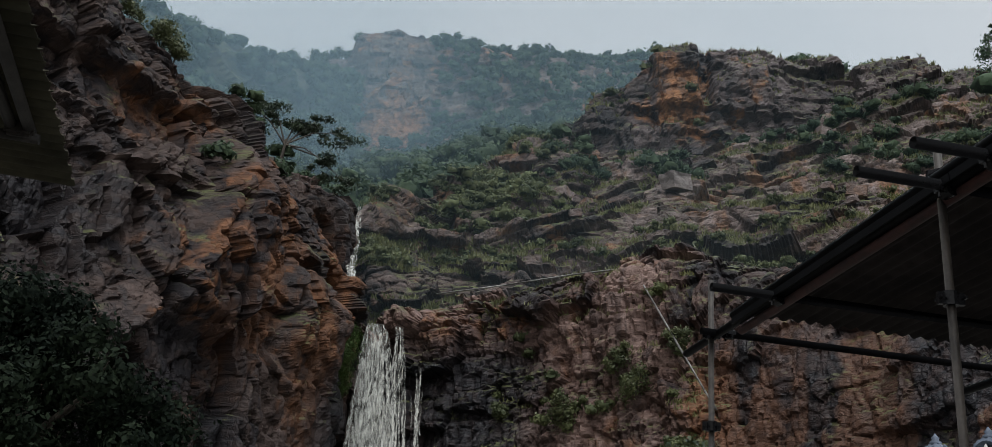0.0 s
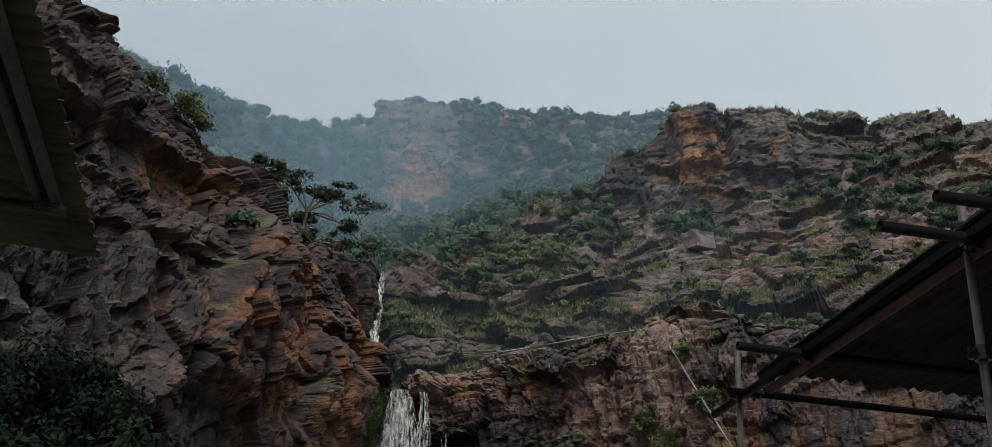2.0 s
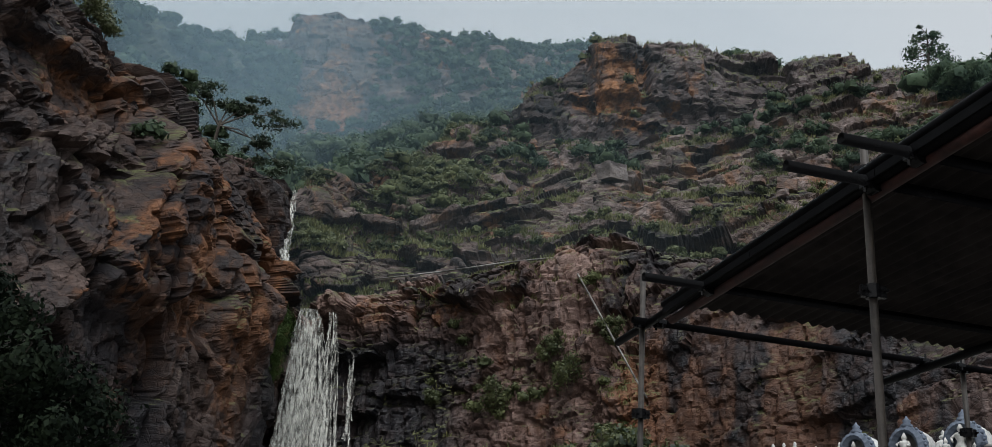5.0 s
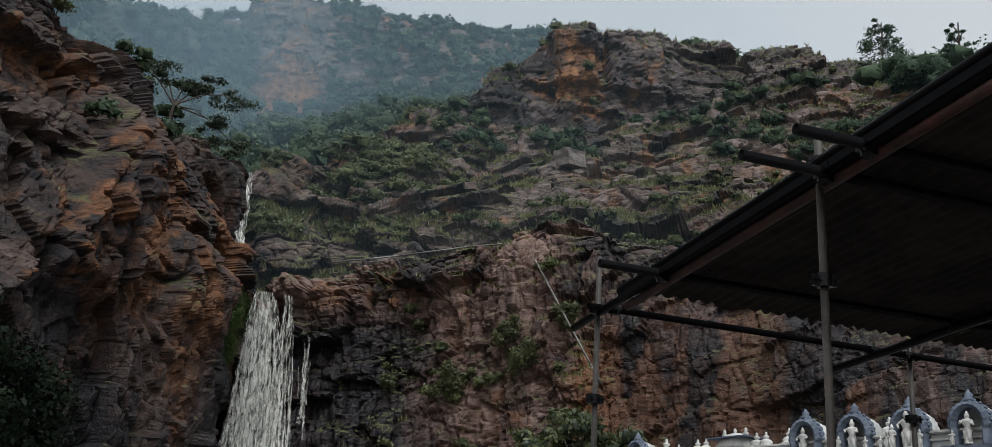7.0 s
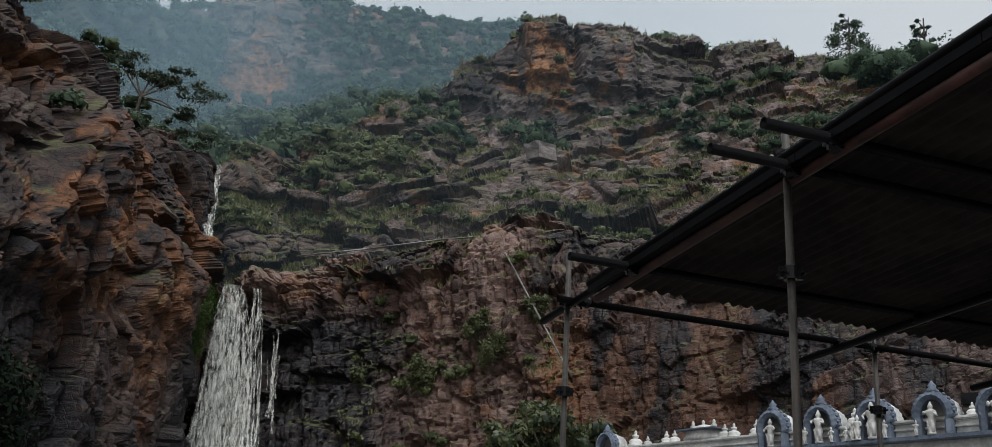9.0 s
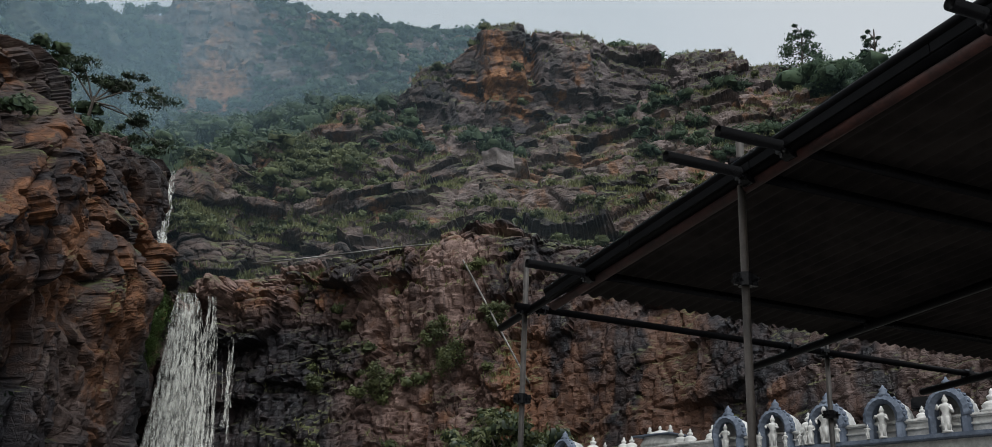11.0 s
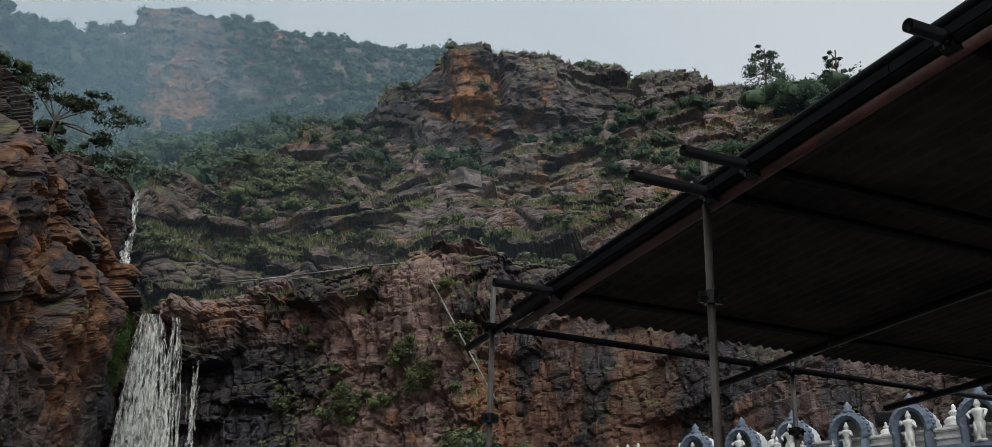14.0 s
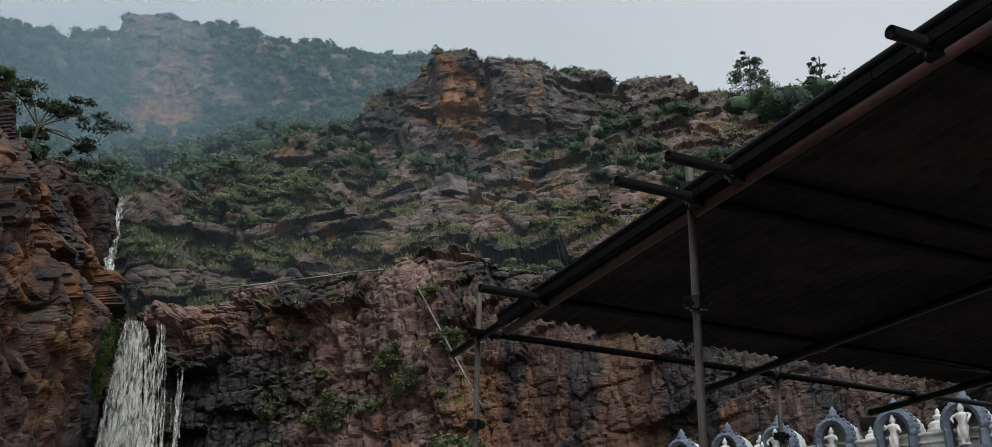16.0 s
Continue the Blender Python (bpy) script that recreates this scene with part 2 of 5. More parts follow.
def value_noise(p, seed=0):
    i = np.floor(p)
    w = p - i
    w = w * w * (3 - 2 * w)
    out = 0
    for dx in (0, 1):
        for dy in (0, 1):
            for dz in (0, 1):
                k = (w[:, 0] if dx else 1 - w[:, 0]) * (w[:, 1] if dy else 1 - w[:, 1]) * (w[:, 2] if dz else 1 - w[:, 2])
                out = out + k * hash01(i[:, 0] + dx, i[:, 1] + dy, i[:, 2] + dz, seed)
    return out * 2 - 1


def fbm(p, octaves=4, seed=0):
    total, amp = 0, 0.5
    for k in range(octaves):
        total = total + amp * value_noise(p * 2 ** k + 17.3 * k, seed + k)
        amp *= 0.5
    return total


def blocks(p, seed):
    """Nearest jittered cell: edge distance, three random numbers of the cell, offset from its seed point."""
    i = np.floor(p)
    n = len(p)
    f1, f2 = np.full(n, 9.0), np.full(n, 9.0)
    rnd, off = np.zeros((n, 3)), np.zeros((n, 3))
    for dx in (-1, 0, 1):
        for dy in (-1, 0, 1):
            for dz in (-1, 0, 1):
                c = i + np.array((dx, dy, dz))
                r = np.stack([hash01(c[:, 0], c[:, 1], c[:, 2], seed + k) for k in (1, 2, 3)], -1)
                d = p - c - (0.15 + 0.7 * r)
                q = np.abs(d).max(1) * 0.8 + np.sqrt((d * d).sum(1)) * 0.2
                first = q < f1
                f2 = np.where(first, f1, np.minimum(f2, q))
                f1 = np.where(first, q, f1)
                rnd[first], off[first] = r[first], d[first]
    return f2 - f1, rnd, off


def bricks(p, size, seed):
    """Jointed rock: beds cut into blocks by upright joints. Distance to the nearest joint in metres, three random numbers of the block, offset from its middle."""
    layer = np.floor(p[:, 2] / size[2])
    zero = np.zeros(len(p))
    pair = np.floor(layer / 2)
    layer = np.where(hash01(pair, zero, zero, seed + 11) > 0.62, pair * 2 + 0.5, layer)
    thick = np.where(layer % 1 > 0.2, 2.0, 1.0)
    base = np.where(thick > 1.5, layer - 0.5, layer)
    lz = (p[:, 2] / size[2] - base) / thick
    key = (layer * 2).astype(np.int64)
    wide = 0.7 + 0.8 * hash01(key, zero, zero, seed + 12)
    cell = []
    for axis in (0, 1):
        q = p[:, axis] / (size[axis] * wide) + 5.0 * hash01(key, zero + axis, zero, seed + 13)
        cell.append((np.floor(q), q - np.floor(q), size[axis] * wide))
    rnd = np.stack([hash01(cell[0][0], cell[1][0], key, seed + k) for k in (1, 2, 3)], -1)
    joint = np.minimum(np.minimum(lz, 1 - lz) * thick * size[2], np.minimum(np.minimum(cell[0][1], 1 - cell[0][1]) * cell[0][2], np.minimum(cell[1][1], 1 - cell[1][1]) * cell[1][2]))
    off = np.stack([cell[0][1] - 0.5, cell[1][1] - 0.5, lz - 0.5], -1)
    return joint, rnd, off


def catmull(pts, t):
    """Points along a rail at the parameters t (0 to the number of spans)."""
    pts = np.asarray(pts, float)
    n = len(pts) - 1
    k = np.clip(np.floor(t).astype(int), 0, n - 1)
    w = (t - k)[:, None]
    p0, p1, p2, p3 = pts[np.maximum(k - 1, 0)], pts[k], pts[k + 1], pts[np.minimum(k + 2, n)]
    m1, m2 = (p2 - p0) * 0.35, (p3 - p1) * 0.35
    return (2 * w ** 3 - 3 * w ** 2 + 1) * p1 + (w ** 3 - 2 * w ** 2 + w) * m1 + (3 * w ** 2 - 2 * w ** 3) * p2 + (w ** 3 - w ** 2) * m2


def spread(line, cell):
    """Parameters along a polyline at even steps of about one cell."""
    seg = np.linalg.norm(np.diff(line, axis=0), axis=1)
    s = np.r_[0, np.cumsum(seg)]
    n = max(2, int(s[-1] / cell))
    return np.interp(np.linspace(0, s[-1], n), s, np.arange(len(line)))


def grid_normals(g):
    du, dv = np.gradient(g, axis=0), np.gradient(g, axis=1)
    n = np.cross(du, dv)
    return n / np.maximum(np.linalg.norm(n, axis=2, keepdims=True), 1e-9)


def mesh_from(name, verts, faces, material, smooth=False):
    me = bpy.data.meshes.new(name)
    verts, faces = np.asarray(verts, np.float32), np.asarray(faces, np.int32)
    k = faces.shape[1]
    me.vertices.add(len(verts))
    me.vertices.foreach_set("co", verts.ravel())
    me.loops.add(faces.size)
    me.loops.foreach_set("vertex_index", faces.ravel())
    me.polygons.add(len(faces))
    me.polygons.foreach_set("loop_start", np.arange(0, faces.size, k, dtype=np.int32))
    me.update(calc_edges=True)
    me.polygons.foreach_set("use_smooth", np.full(len(faces), smooth))
    me.materials.append(material)
    return me


def attribute(me, name, values):
    a = me.attributes.new(name, "FLOAT", "POINT")
    a.data.foreach_set("value", np.asarray(values, np.float32))


def soften(g, reach):
    """Running mean of a grid of vectors over a square window, in both directions."""
    for axis in (0, 1):
        k = min(reach, g.shape[axis] // 2 - 1)
        pad = [(0, 0)] * 3
        pad[axis] = (k + 1, k)
        s = np.cumsum(np.pad(g, pad, mode="edge"), axis=axis)
        n = g.shape[axis]
        hi, lo = np.take(s, np.arange(2 * k + 1, 2 * k + 1 + n), axis=axis), np.take(s, np.arange(n), axis=axis)
        g = (hi - lo) / (2 * k + 1)
    return g


LAND = {}


def landform(name, rails, cell, material, label, category, relief, bed=(0, 0), ledge=0.0, ledge_step=4.0, wet_and_shade=None, aspect=((1.0, 1.0, 0.6),), seed=1, ore=None, folds=1.2, calm=None, forms=None, level_push=0.35):
    """A rock or earth sheet lofted over rails (foot to top) and broken into blocks.
    relief: (block size, depth) pairs from coarse to fine; bed: tilt of the beds in degrees about y and x."""
    rails = [np.asarray(r, float) for r in rails]
    mid = rails[len(rails) // 2]
    tu = spread(mid, cell)
    cols = np.stack([catmull(r, tu) for r in rails], 1)
    tv = spread(cols.mean(0), cell)
    g = np.stack([catmull(c, tv) for c in cols], 0)
    nu, nv = g.shape[:2]
    nrm = grid_normals(g)
    if (nrm[:, :, :2] * g[:, :, :2]).sum(2).mean() > 0 and nrm[:, :, 2].mean() < 0.4:
        nrm = -nrm
    if nrm[:, :, 2].mean() < -0.2:
        nrm = -nrm
    nrm = soften(soften(nrm, int(4.0 / cell)), int(4.0 / cell))
    nrm /= np.maximum(np.linalg.norm(nrm, axis=2, keepdims=True), 1e-6)
    nrm = nrm * np.array((1, 1, level_push))
    nrm /= np.maximum(np.linalg.norm(nrm, axis=2, keepdims=True), 1e-6)
    p, n = g.reshape(-1, 3), nrm.reshape(-1, 3)
    turn = np.array((Matrix.Rotation(radians(bed[0]), 3, "Y") @ Matrix.Rotation(radians(bed[1]), 3, "X")))
    warp = np.stack([fbm(p / 5.0 + 31 * k, 3, seed + 40 + k) for k in range(3)], -1)
    d = np.zeros(len(p))
    tone = np.zeros(len(p))
    for k, (size, depth) in enumerate(relief):
        q = p @ turn.T + warp * size * 0.22 + 0.10 * size * np.stack([fbm(p / (size * 0.5) + 7 * a, 2, seed + 60 + a) for a in range(3)], -1)
        if k % 2:
            edge, rnd, off = blocks(q / (size * np.array(aspect[k % len(aspect)])), seed * 13 + 7 * k)
            edge = edge * size
        else:
            edge, rnd, off = bricks(q, size * np.array(aspect[k % len(aspect)]), seed * 13 + 7 * k)
        tilt = ((rnd - 0.5) * off).sum(1)
        d += depth * ((rnd[:, 0] - 0.5) * 1.5 + tilt * 1.3) - min(depth, 0.35) * 0.7 * np.exp(-edge / 0.12)
        if k < 3:
            tone += (0.5, 0.3, 0.2)[k] * rnd[:, 1]
    if forms is not None:
        d += forms(p)
    d += fbm(p / 9.0, 4, seed + 5) * relief[0][1] * folds + fbm(p / 1.1, 3, seed + 9) * relief[-1][1] * 0.4
    step_out = 0.0
    if ledge:
        z = (p @ turn.T)[:, 2] + fbm(p / 16.0, 4, seed + 3) * ledge_step * 0.9
        w = (z / ledge_step) % 1.0
        level = n[:, :2] / np.maximum(np.linalg.norm(n[:, :2], axis=1, keepdims=True), 1e-6)
        out = ledge * (np.where(w < 0.86, w / 0.86, (1 - w) / 0.14) - 0.5) * (0.55 + 0.9 * hash01(np.floor(z / ledge_step), np.zeros(len(p)), np.zeros(len(p)), seed))
        out *= np.clip((p[:, 0] + 9.0) / 6.0, 0.15, 1)
        step_out = np.concatenate([level * out[:, None], np.zeros((len(p), 1))], 1)
    if calm is not None:
        d *= calm(p)
    p = p + n * d[:, None] + step_out
    i = np.arange(nu * nv).reshape(nu, nv)
    f = np.stack([i[:-1, :-1], i[1:, :-1], i[1:, 1:], i[:-1, 1:]], -1).reshape(-1, 4)
    me = mesh_from(name, p, f, material)
    attribute(me, "tone", tone)
    attribute(me, "ore", ore(p) if ore else np.zeros(len(p)))
    attribute(me, "wet_and_shade", wet_and_shade(p) if wet_and_shade else np.zeros(len(p)))
    ob = tagged(new(name, me), label, category, kind="structure")
    gn = grid_normals(p.reshape(nu, nv, 3)).reshape(-1, 3)
    gn[(gn * n).sum(1) < 0] *= -1
    LAND[name] = (p, gn)
    return ob


# ---- the land ----
GROUND_R = 4000.0
gm = bmesh.new()
rings = [0, 6, 15, 30, 60, 120, 400, 1500, GROUND_R]
prev = None
for r in rings:
    ring = [gm.verts.new((r * math.cos(a * math.tau / 48), r * math.sin(a * math.tau / 48), 0.0)) for a in range(48)] if r else [gm.verts.new((0, 0, 0))]
    if prev:
        for a in range(48):
            b = (a + 1) % 48
            gm.faces.new((prev[0], ring[a], ring[b]) if len(prev) == 1 else (prev[a], ring[a], ring[b], prev[b]))
    prev = ring
gme = bpy.data.meshes.new("ground")
gm.to_mesh(gme)
gm.free()
gme.materials.append(M_GROUND)
tagged(new("ground", gme), "wet grey stone paving and bare ground", "ground", kind="structure")


def fall_wet(p):
    """Rock blackened by spray round the lower fall and by seeps on the face, and evenly darker beyond x = 12."""
    side = np.clip((8.0 - np.abs(p[:, 0] + 3.0)) / 3.0, 0, 1) * np.clip((19.0 - p[:, 2]) / 2.5, 0, 1)
    seep = np.clip(fbm(np.stack([p[:, 0] / 2.2, p[:, 1] / 2.2, p[:, 2] / 30], -1), 3, 77) * 4.0 - 0.35, 0, 1) * np.clip((p[:, 0] - 8.0) / 4.0, 0, 1)
    return np.clip(side + seep * 0.95 + 0.58 * np.clip((p[:, 0] - 12.0) / 3.0, 0, 1), 0, 1)


def bell(x, mid, half):
    return np.clip(1.5 - np.abs(x - mid) / half, 0, 1)


def dome(p, at, half):
    """A block-like swelling round a place: 1 inside, falling to 0 over its rim."""
    q = np.abs((p - np.array(at)) / np.array(half)).max(1)
    return np.clip((1.15 - q) / 0.3, 0, 1)


# Wet rock by the fall and at seeps, plus shade painted on the wall.
def gorge_wet_and_shade(p):
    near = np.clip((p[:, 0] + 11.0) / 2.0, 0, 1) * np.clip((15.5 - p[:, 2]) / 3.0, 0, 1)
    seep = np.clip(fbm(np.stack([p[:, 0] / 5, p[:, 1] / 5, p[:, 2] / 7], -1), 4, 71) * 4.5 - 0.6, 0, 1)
    # Shade put into the colour: left part below z 26, foot below z 10.
    wall_shade = 0.65 * np.clip((-15.0 - p[:, 0]) / 3.0, 0, 1) * np.clip((26.0 - p[:, 2]) / 6.0, 0, 1) + 0.35 * np.clip((10.0 - p[:, 2]) / 5.0, 0, 1)
    return np.clip(near + 0.6 * seep + wall_shade * (0.6 + fbm(p / 3.0, 3, 72)), 0, 1)


def gorge_ore(p):
    """Iron-stained panels on the buttress beside the gorge."""
    return bell(p[:, 0], -12.0, 4.0) * bell(p[:, 2], 18.0, 8.0) * (0.75 + 0.8 * fbm(np.stack([p[:, 0] / 2, p[:, 1] / 2, p[:, 2] / 8], -1), 3, 73)) + 0.5 * bell(p[:, 0], -20, 2.5) * bell(p[:, 2], 25, 3)


def crag_ore(p):
    return np.clip(bell(p[:, 0], 24, 12) * bell(p[:, 2], 72, 9) * (0.5 + 1.3 * fbm(p / 6.0, 3, 74)), 0, 1.2)


def far_ore(p):
    return 1.2 * bell(p[:, 0], -34, 8) * bell(p[:, 2], 124, 9)


def fall_ore(p):
    return bell(p[:, 0], 18, 5) * bell(p[:, 2], 10, 8) * 1.1 + bell(p[:, 0], -2, 4) * bell(p[:, 2], 19.5, 2) * 0.7


GORGE_RAILS = [
    [(-19, 26, -1.0), (-19, 33, -1.0), (-16, 40, -1.0), (-14, 45, -1.0), (-12, 50, -1.0), (-11, 54, -1.0), (-10, 59, -1.0), (-10, 67, -1.0), (-13, 81, -1.0)],
    [(-20, 27, 6.2), (-19, 34, 8.0), (-16, 41, 9.7), (-14, 46, 10.5), (-12, 50, 11.3), (-11, 54, 12.3), (-10, 60, 13.2), (-10, 69, 15.4), (-13, 82, 17.9)],
    [(-21, 27, 8.2), (-20, 35, 10.6), (-18, 42, 12.9), (-15, 46, 14.6), (-13, 51, 16.1), (-11, 56, 16.6), (-9, 63, 18.1), (-10, 72, 20.4), (-12, 83, 23.1)],
    [(-24, 28, 15.6), (-23, 36, 18.9), (-20, 43, 21.0), (-17, 48, 21.8), (-14, 52, 21.9), (-14, 58, 23.2), (-11, 65, 21.7), (-12, 73, 23.4), (-15, 85, 26.8)],
    [(-29, 30, 28.6), (-28, 39, 34.4), (-23, 47, 32.0), (-20, 51, 29.7), (-16, 56, 28.1), (-17, 63, 28.7), (-15, 67, 29.6), (-12, 72, 28.8), (-16, 86, 33.8)],
    [(-37, 38, 29.6), (-35, 49, 35.4), (-29, 58, 33.0), (-25, 64, 30.7), (-20, 70, 29.1), (-21, 79, 29.7), (-18, 84, 30.6), (-15, 90, 29.8), (-20, 108, 34.8)],
]
FALL_RAILS = [
    [(-18, 85, -1.0), (-11, 78, -1.0), (-8, 68, -1.0), (-7, 68, -1.0), (-4, 66, -1.0), (1, 63, -1.0), (5, 60, -1.0), (9, 58, -1.0), (10, 57, -1.0), (12, 56, -1.0), (16, 52, -1.0), (21, 44, -1.0), (25, 34, -1.0), (25, 26, -1.0)],
    [(-18, 88, 17.1), (-12, 81, 16.3), (-8, 71, 14.7), (-7, 71, 14.7), (-4, 69, 15.4), (2, 66, 15.2), (6, 63, 14.9), (9, 61, 14.9), (11, 60, 14.7), (13, 59, 14.6), (17, 54, 14.0), (22, 47, 12.9), (27, 36, 11.1), (27, 28, 9.4)],
    [(-20, 90, 22.6), (-12, 83, 21.5), (-9, 72, 19.3), (-8, 72, 19.1), (-6, 70, 20.4), (1, 67, 21.3), (6, 65, 22.3), (9, 63, 22.4), (11, 63, 23.3), (14, 62, 22.8), (18, 57, 20.9), (24, 50, 18.9), (29, 38, 16.4), (29, 29, 13.8)],
    [(-22, 102, 24.8), (-14, 95, 23.7), (-10, 82, 21.5), (-9, 82, 21.3), (-7, 79, 22.6), (1, 76, 23.5), (6, 74, 24.5), (11, 72, 24.6), (13, 72, 25.5), (16, 70, 25.0), (21, 65, 23.1), (27, 56, 21.1), (33, 44, 18.6), (33, 33, 16.0)],
]
SLOPE_RAILS = [
    [(-16, 82, 18.9), (-12, 81, 18.9), (-9, 78, 18.7), (-6, 77, 19.5), (-1, 74, 19.8), (3, 71, 19.9), (6, 69, 20.0), (12, 67, 20.9), (18, 64, 19.8), (24, 57, 17.8), (28, 48, 16.1), (30, 43, 14.7)],
    [(-17, 83, 26.3), (-12, 82, 26.2), (-10, 81, 26.2), (-7, 84, 28.4), (-2, 87, 31.0), (4, 90, 33.8), (8, 91, 35.0), (16, 90, 36.9), (25, 88, 37.2), (34, 81, 36.0), (43, 72, 34.4), (46, 65, 32.1)],
    [(-17, 85, 29.9), (-12, 84, 29.9), (-10, 85, 31.0), (-8, 92, 35.4), (-2, 98, 39.6), (4, 104, 44.8), (10, 106, 45.1), (19, 104, 46.2), (29, 102, 47.2), (42, 98, 48.9), (53, 89, 47.6), (58, 81, 44.7)],
    [(-18, 86, 32.6), (-12, 85, 33.3), (-11, 89, 36.1), (-8, 97, 40.9), (-3, 108, 47.9), (4, 120, 57.7), (10, 122, 57.5), (22, 122, 58.3), (34, 119, 60.4), (49, 114, 63.6), (63, 104, 61.3), (69, 96, 56.9)],
    [(-20, 99, 29.6), (-14, 98, 30.3), (-13, 103, 33.1), (-9, 111, 37.9), (-3, 124, 44.9), (4, 138, 54.7), (11, 140, 54.5), (25, 140, 55.3), (39, 137, 57.4), (56, 131, 60.6), (73, 120, 58.3), (79, 110, 53.9)],
]
CRAG_RAILS = [
    [(13, 140, 60.2), (10, 130, 55.1), (10, 123, 52.2), (14, 122, 52.3), (21, 122, 53.4), (33, 121, 55.4), (45, 119, 58.2), (55, 113, 58.7), (71, 99, 56.0)],
    [(14, 141, 71.8), (11, 131, 65.8), (11, 124, 62.8), (17, 124, 66.5), (23, 124, 67.0), (35, 123, 66.6), (48, 122, 68.1), (58, 117, 66.5), (75, 104, 61.1)],
    [(18, 145, 79.7), (14, 133, 72.5), (14.5, 127, 70.6), (21.5, 126.5, 76.8), (28, 127, 78.2), (37, 127.5, 78.0), (45, 131, 78.9), (60, 129, 79.3), (80, 110, 68.4)],
    [(20, 165, 82.7), (14, 152, 74.0), (14, 145, 72.1), (24, 146, 79.1), (33, 146, 79.7), (43, 146, 79.0), (50, 149, 78.7), (68, 144, 77.1), (89, 123, 65.6)],
]
FAR_RAILS = [
    [(-67, 241, 97.2), (-43, 236, 97.2), (-36, 229, 94.9), (-23, 224, 93.7), (-4, 205, 85.8), (15, 199, 86.6), (35, 197, 91.6)],
    [(-75, 259, 122.0), (-49, 257, 120.2), (-40, 255, 117.8), (-25, 251, 117.1), (-6, 238, 116.4), (17, 229, 116.9), (40, 226, 115.6)],
    [(-79, 266, 139.8), (-50, 261, 139.4), (-42, 258, 138.0), (-27, 256, 138.8), (-8, 256, 142.2), (18, 251, 140.9), (44, 246, 137.2)],
    [(-82, 273, 147.9), (-51, 270, 151.2), (-44, 260, 154.8), (-32, 262, 158.2), (-12, 268, 157.7), (19, 269, 157.2), (47, 266, 155.9)],
    [(-94, 314, 145.9), (-59, 311, 149.2), (-51, 299, 152.8), (-36, 301, 156.2), (-14, 308, 155.7), (22, 310, 155.2), (54, 306, 153.9)],
]
WOODED_RAILS = [
    [(-90, 120, 52.6), (-68, 145, 61.0), (-55, 166, 65.6), (-42, 185, 73.2), (-32, 212, 83.5)],
    [(-103, 129, 76.6), (-78, 157, 83.9), (-64, 181, 91.9), (-49, 204, 98.8), (-39, 237, 114.0)],
    [(-116, 138, 97.4), (-88, 166, 109.8), (-69, 193, 112.4), (-57, 218, 120.3), (-43, 251, 136.0)],
    [(-139, 165, 101.4), (-105, 199, 114.3), (-83, 231, 117.1), (-68, 261, 125.3), (-52, 302, 141.0)],
]
VALLEY_RAILS = [
    [(-24, 102, 38.1), (-16, 107, 40.4), (-10, 115, 45.5), (-2, 125, 52.9), (6, 138, 62.0), (17, 149, 70.1)],
    [(-32, 136, 55.2), (-22, 143, 58.9), (-13, 149, 63.8), (-3, 158, 71.2), (7, 165, 77.6), (20, 169, 82.5)],
    [(-49, 204, 86.4), (-34, 212, 91.2), (-19, 209, 92.3), (-5, 205, 95.0), (8, 205, 99.9), (24, 204, 103.1)],
]

def gorge_forms(p):
    """The ochre pillar, the gully beside it and the deep undercut high on the wall."""
    return 1.5 * dome(p, (-13.2, 48.0, 18.6), (1.7, 5.0, 5.5)) - 1.8 * dome(p, (-11.6, 53.0, 19.0), (1.0, 4.0, 6.0)) - 1.6 * dome(p, (-19.0, 47.0, 25.0), (3.6, 6.0, 1.8)) - 1.0 * dome(p, (-18.6, 45.0, 19.6), (3.0, 6.0, 0.8))


def crag_forms(p):
    """Two square-cut towers with a dark cleft between them and a roof under each."""
    return 1.4 * dome(p, (24.0, 126.0, 71.5), (3.2, 9.0, 4.5)) - 1.3 * dome(p, (28.0, 127.0, 75.0), (0.8, 9.0, 7.0)) + 1.3 * dome(p, (33.0, 126.0, 71.0), (4.0, 9.0, 4.5)) + 1.0 * dome(p, (13.5, 121.5, 61.5), (1.8, 8.0, 4.5)) - 0.9 * dome(p, (29.0, 124.0, 65.5), (12.0, 9.0, 1.4))


landform("gorge_cliff", GORGE_RAILS, 0.145, M_GORGE, "steep brown and ochre fractured rock cliff, streaked, with wet seeps and painted shade", "cliff", ((5.0, 1.1), (3.2, 0.85), (2.0, 0.22), (1.2, 0.22), (0.6, 0.07)), (-8, 4), 0.0, 3.4, gorge_wet_and_shade, ((0.7, 0.7, 2.2), (0.9, 0.9, 1.5), (0.8, 0.8, 1.4), (1.0, 1.0, 1.0), (1.0, 1.0, 0.7)), 1, gorge_ore, 1.0, None, gorge_forms)
landform("fall_cliff", FALL_RAILS, 0.132, M_FALL, "pinkish jointed rock face, black and wet beside the waterfall", "cliff", ((5.0, 0.7), (3.4, 1.0), (1.5, 0.22), (1.1, 0.24), (0.45, 0.07)), (7, 6), 0.0, 2.6, fall_wet, ((0.8, 0.8, 1.3), (1.0, 1.0, 1.0), (1.0, 1.0, 0.8), (1.1, 1.1, 0.9), (1.2, 1.2, 0.6)), 2, fall_ore, 1.4, lambda p: 1.0 - 0.5 * np.clip((p[:, 0] - 13.0) / 3.0, 0, 1))
